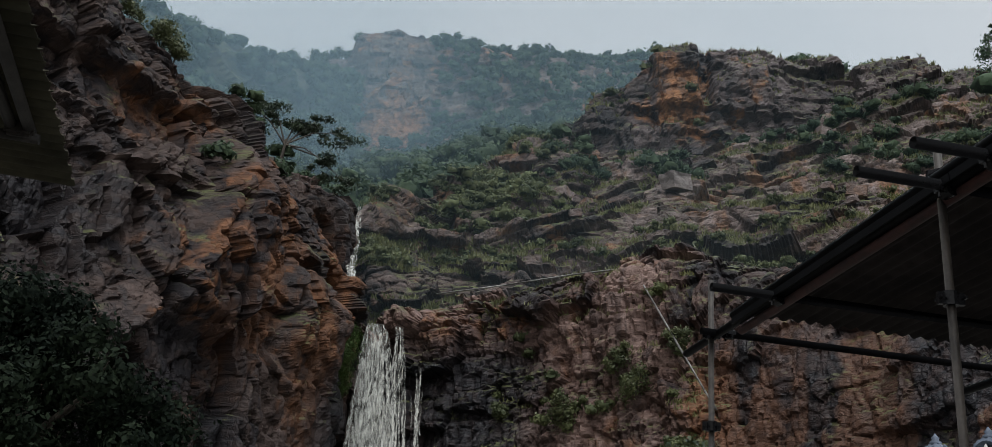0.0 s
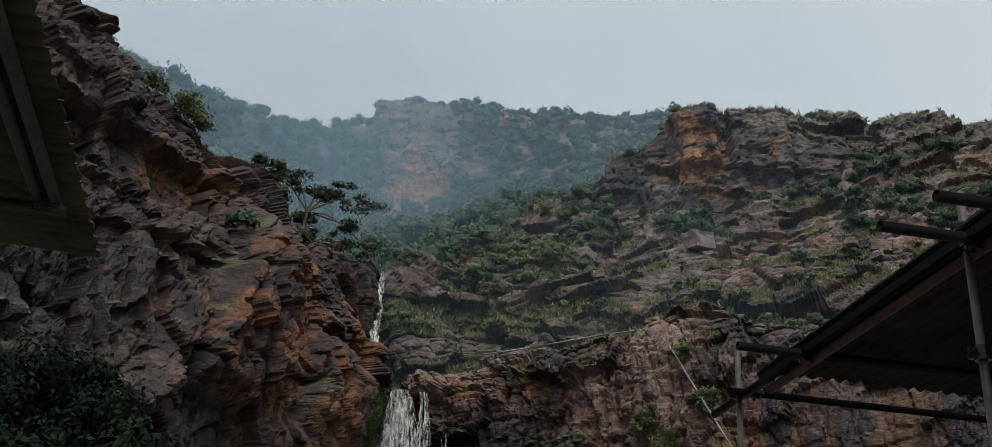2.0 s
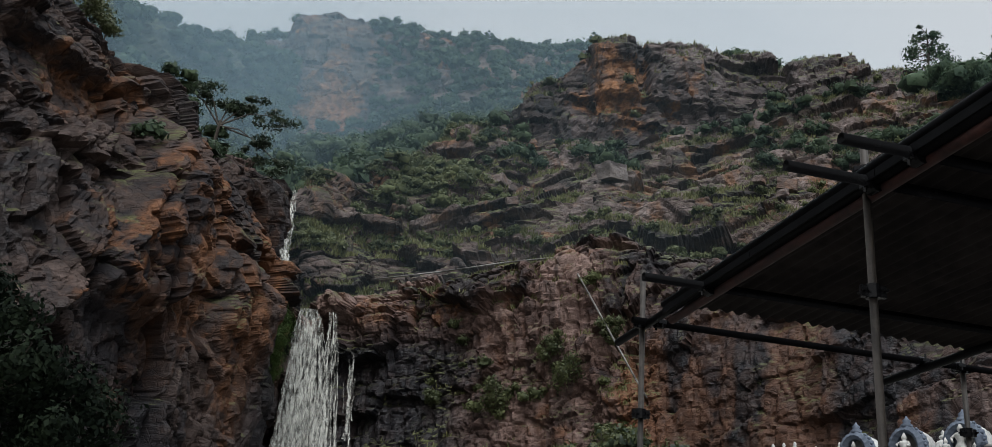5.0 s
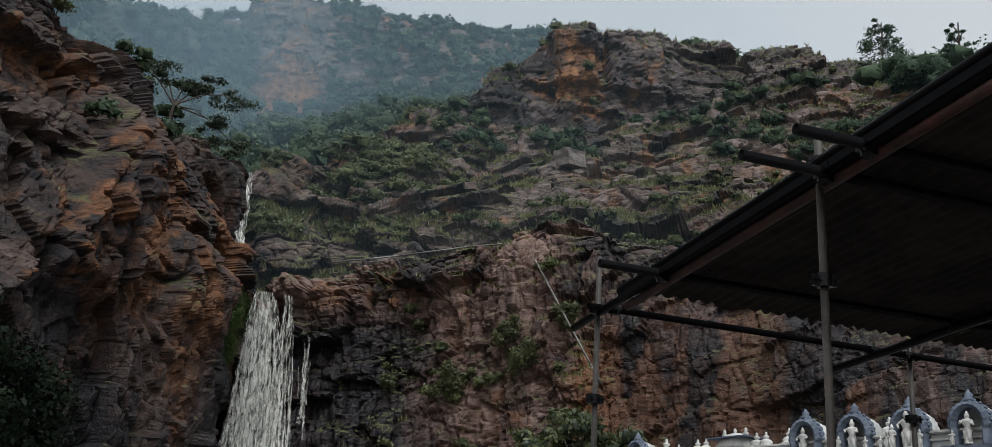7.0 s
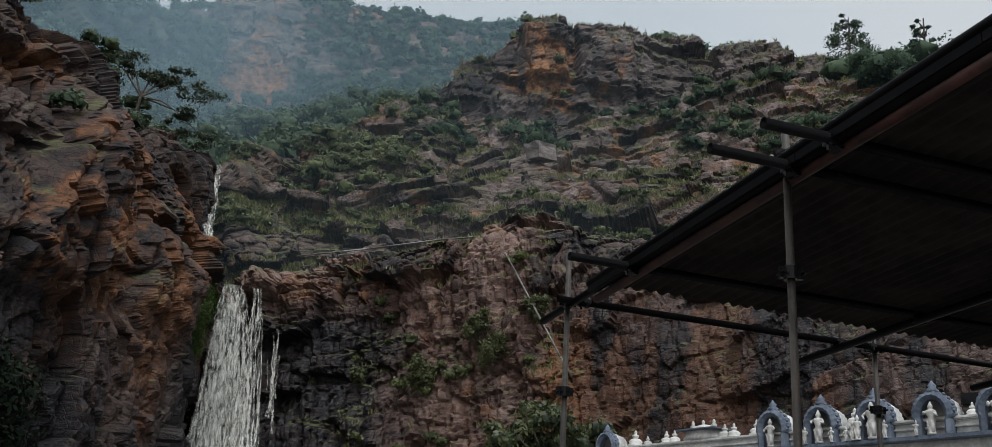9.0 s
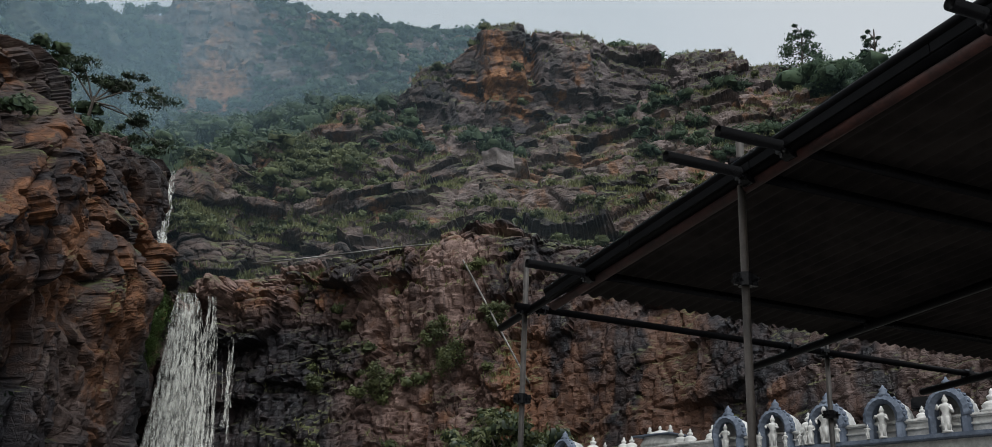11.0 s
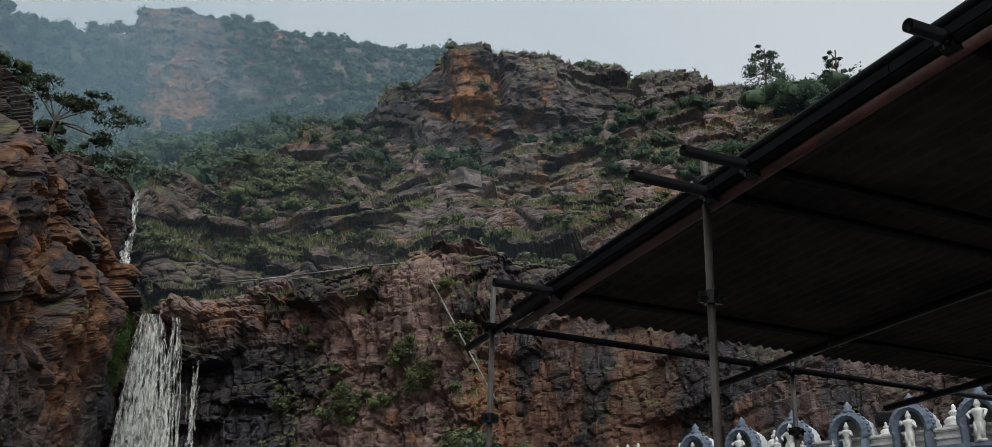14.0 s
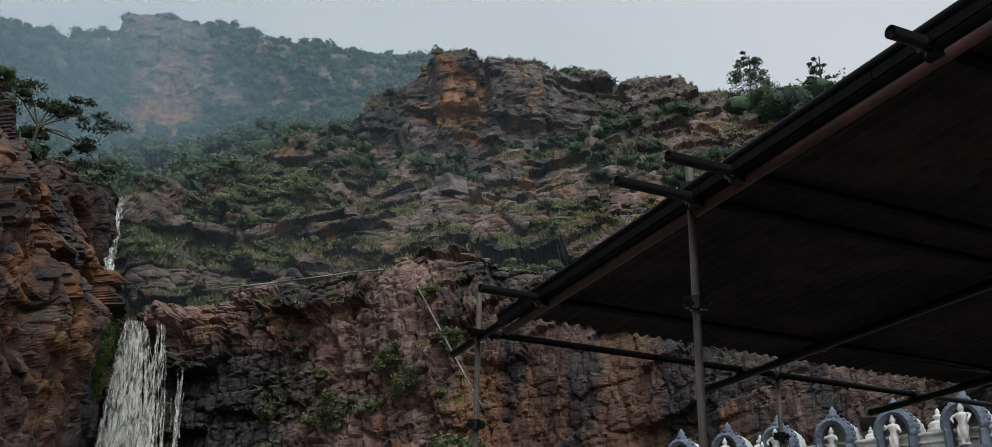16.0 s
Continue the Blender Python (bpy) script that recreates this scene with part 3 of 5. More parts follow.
landform("terraced_slope", SLOPE_RAILS, 0.215, M_SLOPE, "stepped rocky hillside with grass and scrub on its ledges", "hillside", ((8.0, 1.5), (4.5, 1.0), (2.2, 0.20), (1.3, 0.18)), (15, 8), 2.6, 6.5, None, ((1.2, 1.2, 0.7), (1.1, 1.1, 0.9), (1.2, 1.2, 0.6), (1, 1, 0.8), (1.2, 1.2, 0.6)), 3, None, 1.5, lambda p: np.clip((p[:, 0] + 15.0) / 6.0, 0.3, 1.0))
landform("crag", CRAG_RAILS, 0.25, M_CRAG, "dark orange and grey bedded crag with overhanging blocks", "crag", ((7.5, 1.7), (4.5, 0.8), (2.4, 0.34), (1.3, 0.20)), (12, 4), 0.0, 4.5, None, ((0.9, 0.9, 0.9), (1.0, 1.0, 1.1), (1.2, 1.2, 0.6), (1.2, 1.2, 0.7)), 4, crag_ore, 1.0, None, crag_forms)
landform("far_cliff", FAR_RAILS, 0.6, M_FAR, "distant hazy sandstone-coloured cliff above green slopes", "cliff", ((9.0, 1.3), (5.0, 0.9), (2.5, 0.4)), (2, 3), 1.6, 8.0, None, ((1.2, 1.2, 1.0),), 5, far_ore)
landform("wooded_hill", WOODED_RAILS, 1.2, M_EARTH, "distant hill wholly covered by green woods", "hill", ((12.0, 1.4), (5.0, 0.8)), (0, 0), 0.0, 4.0, None, ((1, 1, 1),), 6)
landform("valley_floor", VALLEY_RAILS, 1.2, M_EARTH, "wooded valley floor behind the upper waterfall", "valley", ((12.0, 1.2), (5.0, 0.7)), (0, 0), 0.0, 4.0, None, ((1, 1, 1),), 7)


# ---- vegetation, water and stones ----
def part(name, bm, material, parent=None, label="", smooth=False):
    me = bpy.data.meshes.new(name)
    bmesh.ops.recalc_face_normals(bm, faces=bm.faces)
    bm.to_mesh(me)
    bm.free()
    if smooth:
        me.polygons.foreach_set("use_smooth", [True] * len(me.polygons))
    me.materials.append(material)
    ob = new(name, me)
    if parent:
        ob.parent = parent
    if label:
        ob["label"] = label
    return ob


def thing(name, label, category, at=(0, 0, 0), group=""):
    ob = new(name)
    ob.empty_display_size = 0.2
    ob.matrix_basis = Matrix.Translation(at)
    return tagged(ob, label, category, group)


def snap(land, at):
    """The point of a landform nearest to a place."""
    p, n = LAND[land]
    k = ((p - np.asarray(at)) ** 2).sum(1).argmin()
    return p[k], n[k]


def front(land, x, z, reach=0.6):
    """How near the face of a landform comes (least y) round x and z."""
    p, _ = LAND[land]
    near = (np.abs(p[:, 0] - x) < reach) & (np.abs(p[:, 2] - z) < reach)
    return p[near, 1].min() if near.any() else None


def leaf_arrays(centres, radii, per, size, rng, flat=0.75, fill=0.55):
    """Diamond-shaped leaves in lumpy clumps round the centres."""
    c = np.repeat(np.asarray(centres, float), per, 0)
    r = np.repeat(np.asarray(radii, float), per)[:, None]
    n = len(c)
    v = rng.normal(size=(n, 3))
    v /= np.linalg.norm(v, axis=1, keepdims=True)
    lump = 0.72 + 0.5 * (value_noise(v * 2.3 + c * 0.37, 5)[:, None] + 0.4)
    rad = (fill + (1 - fill) * rng.random((n, 1)) ** 0.6) * lump
    mid = c + v * r * rad * np.array((1, 1, flat))
    a = np.cross(v + rng.normal(scale=0.4, size=(n, 3)), rng.normal(size=(n, 3)))
    a /= np.maximum(np.linalg.norm(a, axis=1, keepdims=True), 1e-6)
    b = np.cross(a, v + rng.normal(scale=0.4, size=(n, 3)))
    b /= np.maximum(np.linalg.norm(b, axis=1, keepdims=True), 1e-6)
    s = size * (0.6 + 0.8 * rng.random((n, 1)))
    quad = np.stack([mid - a * s, mid - b * s * 0.55 + a * s * 0.1, mid + a * s, mid + b * s * 0.55 + a * s * 0.1], 1)
    return quad.reshape(-1, 3)


def cube_ball(n):
    """A ball of even quads: unit vectors and faces."""
    verts, faces = [], []
    for axis in range(3):
        for sign in (-1, 1):
            start = len(verts)
            for i in range(n + 1):
                for j in range(n + 1):
                    q = np.zeros(3)
                    q[axis], q[(axis + 1) % 3], q[(axis + 2) % 3] = sign, math.tan((2 * i / n - 1) * math.pi / 4), math.tan((2 * j / n - 1) * math.pi / 4)
                    verts.append(q / np.linalg.norm(q))
            for i in range(n):
                for j in range(n):
                    f = [start + i * (n + 1) + j, start + (i + 1) * (n + 1) + j, start + (i + 1) * (n + 1) + j + 1, start + i * (n + 1) + j + 1]
                    faces.append(f if sign > 0 else f[::-1])
    return np.array(verts), np.array(faces)


def crown_mesh(name, centres, radii, lobes, per, size, material, rng, n=3, flat=0.8, inner=None):
    """Tree crowns: a few lumpy, uneven lobes of dense foliage each, coloured darker as the shade between leaves, set
    all over with loose leaves.
    """
    c, r = np.asarray(centres, float), np.asarray(radii, float)
    c, r = np.repeat(c, lobes, 0), np.repeat(r, lobes)
    v = rng.normal(size=(len(c), 3))
    v /= np.linalg.norm(v, axis=1, keepdims=True)
    v[:, 2] = np.abs(v[:, 2]) * 0.9 - 0.15
    c = c + v * r[:, None] * (0.35 + 0.4 * rng.random((len(c), 1))) * np.array((1, 1, flat))
    r = r * (0.38 + 0.3 * rng.random(len(r)))
    bv, bf = cube_ball(n)
    core = c[:, None, :] + bv[None] * r[:, None, None] * np.array((1, 1, flat))
    flat_core = core.reshape(-1, 3)
    out = np.tile(bv, (len(c), 1))
    rr = np.repeat(r, len(bv))[:, None]
    flat_core = flat_core + out * rr * 0.55 * np.stack([value_noise(flat_core / (0.55 * rr), 3)] * 3, -1) * 0.9 - out * rr * 0.34
    faces = (bf[None] + (np.arange(len(c)) * len(bv))[:, None, None]).reshape(-1, 4)
    leaves = leaf_arrays(c, r, per, size, rng, flat, 0.82)
    k = len(flat_core)
    faces = np.concatenate([faces, np.arange(len(leaves)).reshape(-1, 4) + k])
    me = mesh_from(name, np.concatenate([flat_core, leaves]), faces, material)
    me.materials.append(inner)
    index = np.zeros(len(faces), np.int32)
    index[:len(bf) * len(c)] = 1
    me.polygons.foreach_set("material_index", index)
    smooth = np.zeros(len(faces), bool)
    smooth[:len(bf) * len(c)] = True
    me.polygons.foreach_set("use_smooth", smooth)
    return me


def leaf_mesh(name, verts, material):
    return mesh_from(name, verts, np.arange(len(verts)).reshape(-1, 4), material)


def pick(land, count, rng, keep):
    """Random points of a landform for which keep(points, normals) holds."""
    p, n = LAND[land]
    k = rng.choice(len(p), min(len(p), count * 60), replace=False)
    k = k[keep(p[k], n[k])][:count]
    return p[k], n[k]


rng = np.random.default_rng(11)


def patchy(p, size, seed, level):
    return fbm(p / size, 3, seed) > level


# woods: the far hill, the valley, the green parts of the far cliff
def woods(name, land, count, radius, per, size, material, label, keep, lift=0.5):
    p, n = pick(land, count, rng, keep)
    r = radius * (0.55 + 0.75 * rng.random(len(p)))
    me = crown_mesh(name, p + np.stack([0 * r, 0 * r, r * lift], -1), r, 4, per, size, material, rng, 2, 0.8, M_FARINNERSHADE if material is M_FARWOODS else M_INNERSHADE)
    return tagged(new(name, me), label, "woodland", kind="stuff")


woods("woodland", "wooded_hill", 560, 3.7, 42, 0.40, M_FARWOODS, "dense green woods on the distant hill", lambda p, n: p[:, 2] > 50, 0.2)
woods("woodland", "valley_floor", 280, 3.8, 55, 0.36, M_WOODS, "dark green trees filling the valley", lambda p, n: p[:, 2] > 30, 0.35)
woods("woodland", "far_cliff", 1050, 2.8, 20, 0.42, M_FARWOODS, "hazy scrub and trees on the distant cliff slopes",
      lambda p, n: ((n[:, 2] > 0.5) | (p[:, 2] < 117) | (p[:, 0] > -21) & patchy(p, 18, 3, -0.5)) & ~((np.abs(p[:, 0] + 33) < 11.5) & (p[:, 2] > 116)) & ~((np.abs(p[:, 0] + 35.3) < 2.0) & (p[:, 2] > 92)))


# thin skyline trees on the far crest and the plateau behind the crag
def slim_tree(at, height, spread_r, rng, leaf, material, label, tiers=6, group="", bare=0.35):
    tree = thing("tree", label, "tree", at, group)
    bm = bmesh.new()
    limb(bm, (0, 0, -0.6), (0.03 * height, 0, height * 0.97), height * 0.022, height * 0.005)
    c, r = [], []
    for k in range(tiers):
        z = height * (bare + (1 - bare) * (k + 0.5) / tiers)
        w = spread_r * (1.0 - 0.72 * k / tiers)
        for j in range(5 if k < tiers - 1 else 2):
            a = rng.random() * math.tau
            q = (w * 0.75 * math.cos(a), w * 0.75 * math.sin(a), z + rng.normal() * height * 0.02)
            limb(bm, (0.02 * height, 0, z - height * 0.06), q, height * 0.007, height * 0.003)
            c.append(q)
            r.append(w * (0.28 + 0.26 * rng.random()))
    part("trunk", bm, M_BARK, tree)
    v = leaf_arrays(c, r, 90, leaf * 0.75, rng, 0.42, 0.1)
    crown = new("crown", leaf_mesh("crown", v, material))
    crown.parent = tree
    return tree


def limb(bm, a, b, ra, rb, seg=7):
    a, b = Vector(a), Vector(b)
    m = Matrix.Translation((a + b) / 2) @ (b - a).to_track_quat("Z", "Y").to_matrix().to_4x4()
    bmesh.ops.create_cone(bm, cap_ends=True, segments=seg, radius1=ra, radius2=rb, depth=(b - a).length, matrix=m)


for k in range(34):
    x = -12 + 62 * rng.random() ** 0.9
    p, n = LAND["far_cliff"]
    near = np.abs(p[:, 0] - x) < 1.0
    q = p[near][p[near][:, 2].argmax()]
    y_all = p[near & (p[:, 2] > q[2] - 3)]
    q = y_all[rng.integers(len(y_all))]
    h = 3.5 + 3.5 * rng.random()
    slim_tree(tuple(q), h, h * 0.42, rng, 0.28, M_FARWOODS, "small thin tree on the distant cliff's skyline", 4, "skyline trees", 0.45)

for x, y, z, h, w in ((68.6, 121, 72, 11.4, 3.6), (75.3, 110.0, 66, 12.2, 3.2)):
    q, _ = snap("terraced_slope", (x, y, z)) if z < 67 else snap("crag", (x, y, z))
    slim_tree(tuple(q), z + h - q[2] - 1.0, w, rng, 0.24, M_FARWOODS, "tall slender dark green tree on the ridge", 7, "ridge trees", 0.35)


def bush_stuff(name, land, count, radius, per, size, material, label, keep, lift=0.3):
    p, n = pick(land, count, rng, keep)
    r = radius * (0.45 + 0.9 * rng.random(len(p)))
    me = crown_mesh(name, p + np.stack([0 * r, 0 * r, r * lift], -1), r, 3, per // 3, size, material, rng, 2, 0.75, M_BUSHINNERSHADE if material is M_BUSH else M_INNERSHADE)
    return tagged(new(name, me), label, "scrub", kind="stuff")


woods("woodland", "crag", 110, 2.3, 70, 0.22, M_FARWOODS, "green trees behind the crag's top", lambda p, n: (p[:, 1] > 134) & (p[:, 0] > 43) & (p[:, 2] > 70) & ((p[:, 0] < 57) | patchy(p, 10, 31, 0.05)), 0.75)
woods("woodland", "terraced_slope", 85, 3.0, 120, 0.22, M_FARWOODS, "dark green trees on the ridge's shoulder", lambda p, n: (p[:, 0] > 60) & (p[:, 2] > 57), 1.1)
def ledge_band(p, seed, share):
    """Green bands that climb gently along the beds of the hillside."""
    z = p[:, 2] - 0.10 * p[:, 0] + 7.0 * fbm(p / 22.0, 3, seed)
    return ((z / 7.5) % 1.0 < share) & (fbm(p / 6.0, 3, seed + 1) > -0.12)


bush_stuff("scrub", "terraced_slope", 420, 0.8, 120, 0.13, M_BUSH, "low green and yellowish scrub on the rocky ledges",
           lambda p, n: (n[:, 2] > 0.25) & ledge_band(p, 8, 0.38) & (p[:, 2] > 26), 0.4)
bush_stuff("scrub", "terraced_slope", 230, 1.7, 200, 0.16, M_WOODS, "dark green thickets below the crag and beside the gorge",
           lambda p, n: (p[:, 2] > 47) & (p[:, 0] > 5) & (p[:, 1] < 122) & patchy(p, 10, 12, -0.10))
bush_stuff("scrub", "terraced_slope", 260, 1.5, 180, 0.15, M_BUSH, "yellowish green bushes on the hill beside the gorge",
           lambda p, n: (p[:, 0] < 6) & (p[:, 0] > -10.5) & (p[:, 2] > 34) & patchy(p, 8, 14, -0.12))
bush_stuff("scrub", "terraced_slope", 90, 0.9, 140, 0.13, M_BUSH, "green scrub along the foot of the hillside", lambda p, n: (p[:, 0] > 12) & (p[:, 0] < 30) & (p[:, 2] > 22) & (p[:, 2] < 31) & (p[:, 1] < 80), 0.3)
bush_stuff("scrub", "crag", 90, 1.2, 110, 0.22, M_BUSH, "sparse scrub on the crag's ledges", lambda p, n: (n[:, 2] > 0.6) & patchy(p, 10, 9, -0.05))
bush_stuff("scrub", "gorge_cliff", 26, 1.1, 150, 0.15, M_WOODS, "small shrubs rooted in the cliff's cracks", lambda p, n: (n[:, 2] > 0.55) & (p[:, 0] > -17) & (p[:, 0] < -13) & (p[:, 2] > 20))
bush_stuff("scrub", "fall_cliff", 70, 0.75, 130, 0.12, M_BUSH, "small shrubs rooted in the rock's cracks", lambda p, n: (n[:, 2] > 0.35) & (p[:, 0] > 1) & (p[:, 0] < 12) & (p[:, 2] < 21) & patchy(p, 5, 22, 0.05))


def grass_stuff(land, count, height, keep, label):
    p, n = pick(land, count, rng, keep)
    per = 7
    c = np.repeat(p, per, 0)
    m = len(c)
    c = c + rng.normal(scale=0.16, size=(m, 3)) * np.array((1, 1, 0.2))
    lean = rng.normal(scale=0.35, size=(m, 3))
    lean[:, 2] = 1.0
    h = height * (0.5 + rng.random((m, 1)))
    side = rng.normal(size=(m, 3)) * np.array((1, 1, 0.0))
    side /= np.linalg.norm(side, axis=1, keepdims=True)
    w = 0.05 * h / 0.4
    quad = np.stack([c - side * w, c + side * w, c + lean * h * 0.7 + side * w * 0.7, c + lean * h - side * w * 0.1], 1).reshape(-1, 3)
    return tagged(new("ledge_grass", leaf_mesh("ledge_grass", quad, M_GRASS)), label, "grass", kind="stuff")


grass_stuff("terraced_slope", 14000, 0.36, lambda p, n: (n[:, 2] > 0.35) & ledge_band(p, 8, 0.5), "yellow-green grass on the hillside ledges")
grass_stuff("fall_cliff", 700, 0.25, lambda p, n: (n[:, 2] > 0.5) & (p[:, 0] > -2) & (p[:, 0] < 13) & patchy(p, 4, 23, -0.05), "tufts of grass on the rock's steps")
grass_stuff("crag", 1600, 0.5, lambda p, n: (n[:, 2] > 0.65) & patchy(p, 9, 9, -0.1), "grass on the crag's steps")


# single trees and bushes
def leafy_tree(at, trunk_top, limbs, clumps, per, leaf, material, label, name="tree", flat=0.6, fill=0.35, trunk_r=0.16, inner=None):
    """trunk from at to trunk_top, limbs to points, leaf clumps (x, y, z, r), all relative to at."""
    tree = thing(name, label, "tree" if name == "tree" else "bush", at)
    bm = bmesh.new()
    mid = Vector(trunk_top) * 0.5 + Vector((0.12, 0.05, 0)) * Vector(trunk_top).length * 0.3
    limb(bm, (0, 0, -0.4), mid, trunk_r, trunk_r * 0.75)
    limb(bm, mid, trunk_top, trunk_r * 0.75, trunk_r * 0.5)
    for q in limbs:
        a = Vector(trunk_top) * 0.85
        e = Vector(q)
        bend = (a + e) / 2 + Vector((0, 0, 0.12 * (e - a).length))
        limb(bm, a, bend, trunk_r * 0.45, trunk_r * 0.28)
        limb(bm, bend, e, trunk_r * 0.28, trunk_r * 0.08)
        for j in range(3):
            t = bend.lerp(e, 0.3 + 0.3 * j)
            limb(bm, t, t + Vector((rng.normal() * 0.5, rng.normal() * 0.5, 0.25 + 0.3 * rng.random())) * (e - a).length * 0.28, trunk_r * 0.12, trunk_r * 0.04)
    part("trunk", bm, M_BARK, tree)
    c = np.array([k[:3] for k in clumps])
    r = np.array([k[3] for k in clumps])
    if inner:
        crown = new("crown", crown_mesh("crown", c, r * 1.3, 2, per // 2, leaf, material, rng, 2, flat, inner))
    else:
        crown = new("crown", leaf_mesh("crown", leaf_arrays(c, r, per, leaf, rng, flat, fill), material))
    crown.parent = tree
    return tree


base, _ = snap("gorge_cliff", (-15.5, 64.5, 27.8))
bx, by, bz = base
tips = [(-17.6, 63.4, 32.6), (-16.4, 64.2, 33.0), (-14.6, 64.8, 32.4), (-13.0, 65.2, 32.5), (-11.6, 65.2, 31.9), (-12.4, 64.6, 29.4), (-10.9, 65.8, 28.4)]
tips = [(x - bx, y - by, z - bz) for x, y, z in tips]
clumps = []
for x, y, z in tips:
    for k in range(7):
        w = 0.55 + 0.5 * rng.random()
        clumps.append((x * w + 0.35 + rng.normal() * 0.5, y * w + rng.normal() * 0.6, z * (0.6 + 0.4 * w) + rng.normal() * 0.2, 0.55 + 0.5 * rng.random()))
leafy_tree((bx, by, bz), (0.5, -0.2, 2.6), tips, clumps, 95, 0.12, M_TREE, "spreading dark tree leaning out from the cliff's ledge", "tree", 0.35, 0.1)

for x, y, z, r in ((-22.2, 52.0, 32.6, 1.0), (-21.2, 52.8, 32.2, 1.2), (-20.0, 53.4, 31.6, 1.3), (-19.2, 53.8, 31.0, 0.9)):
    q, _ = snap("gorge_cliff", (x, y, z))
    cl = [(rng.normal() * r * 0.5, rng.normal() * r * 0.5, 0.5 + r * 0.5 + rng.normal() * r * 0.3, r * 0.55) for k in range(7)]
    leafy_tree(tuple(q), (0.1, 0, 0.8), [(c[0], c[1], c[2]) for c in cl[:4]], cl, 130, 0.10, M_BUSH, "green shrub on the cliff's top edge", "shrub", 0.8, 0.4, 0.06)

# the dark leafy tree that stands below the cliff
cl = []
for k in range(95):
    a, u = rng.random() * math.tau, rng.random()
    rad = 3.5 * math.sqrt(rng.random())
    cl.append((rad * math.cos(a), rad * math.sin(a) * 0.8, 3.0 + 3.9 * u * (1 - (rad / 4.4) ** 2), 0.55 + 0.5 * rng.random()))
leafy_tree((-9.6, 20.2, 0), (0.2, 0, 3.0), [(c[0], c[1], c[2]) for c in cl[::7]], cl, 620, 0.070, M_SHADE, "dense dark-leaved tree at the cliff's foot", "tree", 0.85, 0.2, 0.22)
cl = []
for k in range(40):
    a = rng.random() * math.tau
    rad = 2.4 * math.sqrt(rng.random())
    cl.append((rad * math.cos(a), rad * math.sin(a) * 0.8, 5.9 + 2.6 * rng.random() * (1 - (rad / 3.0) ** 2), 0.5 + 0.35 * rng.random()))
# M_TREE on the cores: this crown's inner shade is in their colour.
leafy_tree((8.8, 41.0, 0), (0.1, 0, 5.4), [(c[0], c[1], c[2]) for c in cl[::6]], cl, 150, 0.11, M_BUSH, "leafy green tree in front of the rock face", "tree", 0.85, 0.35, 0.18, M_TREE)

for x, y, z, r in ((9.0, 60.5, 14.3, 1.3), (8.0, 61.5, 15.6, 0.9), (5.2, 63.0, 12.4, 1.0), (1.5, 65.5, 13.0, 0.7), (11.8, 58.5, 17.0, 0.8)):
    q, n = snap("fall_cliff", (x, y, z))
    cl = [(rng.normal() * r * 0.5, -0.3 + rng.normal() * r * 0.4, 0.3 + rng.normal() * r * 0.45, r * 0.5) for k in range(9)]
    leafy_tree(tuple(q), (0.0, -0.2, 0.4), [c[:3] for c in cl[:4]], cl, 150, 0.10, M_BUSH, "green shrub rooted in a cleft of the rock face", "shrub", 0.9, 0.3, 0.04)

# cushions of bright moss beside the fall
for x, y, z, r in ((-9.7, 65.3, 17.4, 0.75), (-9.6, 65.4, 16.5, 0.9), (-9.7, 65.6, 15.6, 0.8), (-9.9, 66.3, 14.3, 0.75), (-10.0, 66.6, 13.4, 0.7)):
    q, n = snap("gorge_cliff", (x, y, z))
    v = leaf_arrays([(0, 0, 0), (0.1, 0, 0.5), (-0.1, 0, -0.5)], [r, r * 0.8, r * 0.8], 900, 0.06, rng, 1.1, 0.75)
    ob = tagged(new("moss_cushion", leaf_mesh("moss_cushion", v, M_MOSS)), "bright green cushion of moss and fern on wet rock", "moss", "moss by the fall")
    ob.matrix_basis = Matrix.Translation(q + n * 0.25 + np.array((0, -0.35, 0)))


# ---- water ----
def water_material():
    m, nodes, links, bsdf = mat("white_falling_water")
    geo = nodes.new("ShaderNodeNewGeometry")
    f = n_noise(nodes, links, n_map(nodes, links, geo.outputs["Position"], (6.0, 6.0, 1.1)), 1.0, 6.0, 0.72, 0.5)
    bsdf.inputs["Base Color"].default_value = (0.80, 0.80, 0.74, 1)
    bsdf.inputs["Roughness"].default_value = 0.35
    clear = nodes.new("ShaderNodeBsdfTransparent")
    mixs = nodes.new("ShaderNodeMixShader")
    links.new(n_math(nodes, links, "MULTIPLY", n_step(nodes, links, f, 0.40, 0.70), 0.58), mixs.inputs[0])
    links.new(clear.outputs[0], mixs.inputs[1])
    links.new(bsdf.outputs[0], mixs.inputs[2])
    links.new(mixs.outputs[0], nodes["Material Output"].inputs["Surface"])
    return m


M_WATER = water_material()


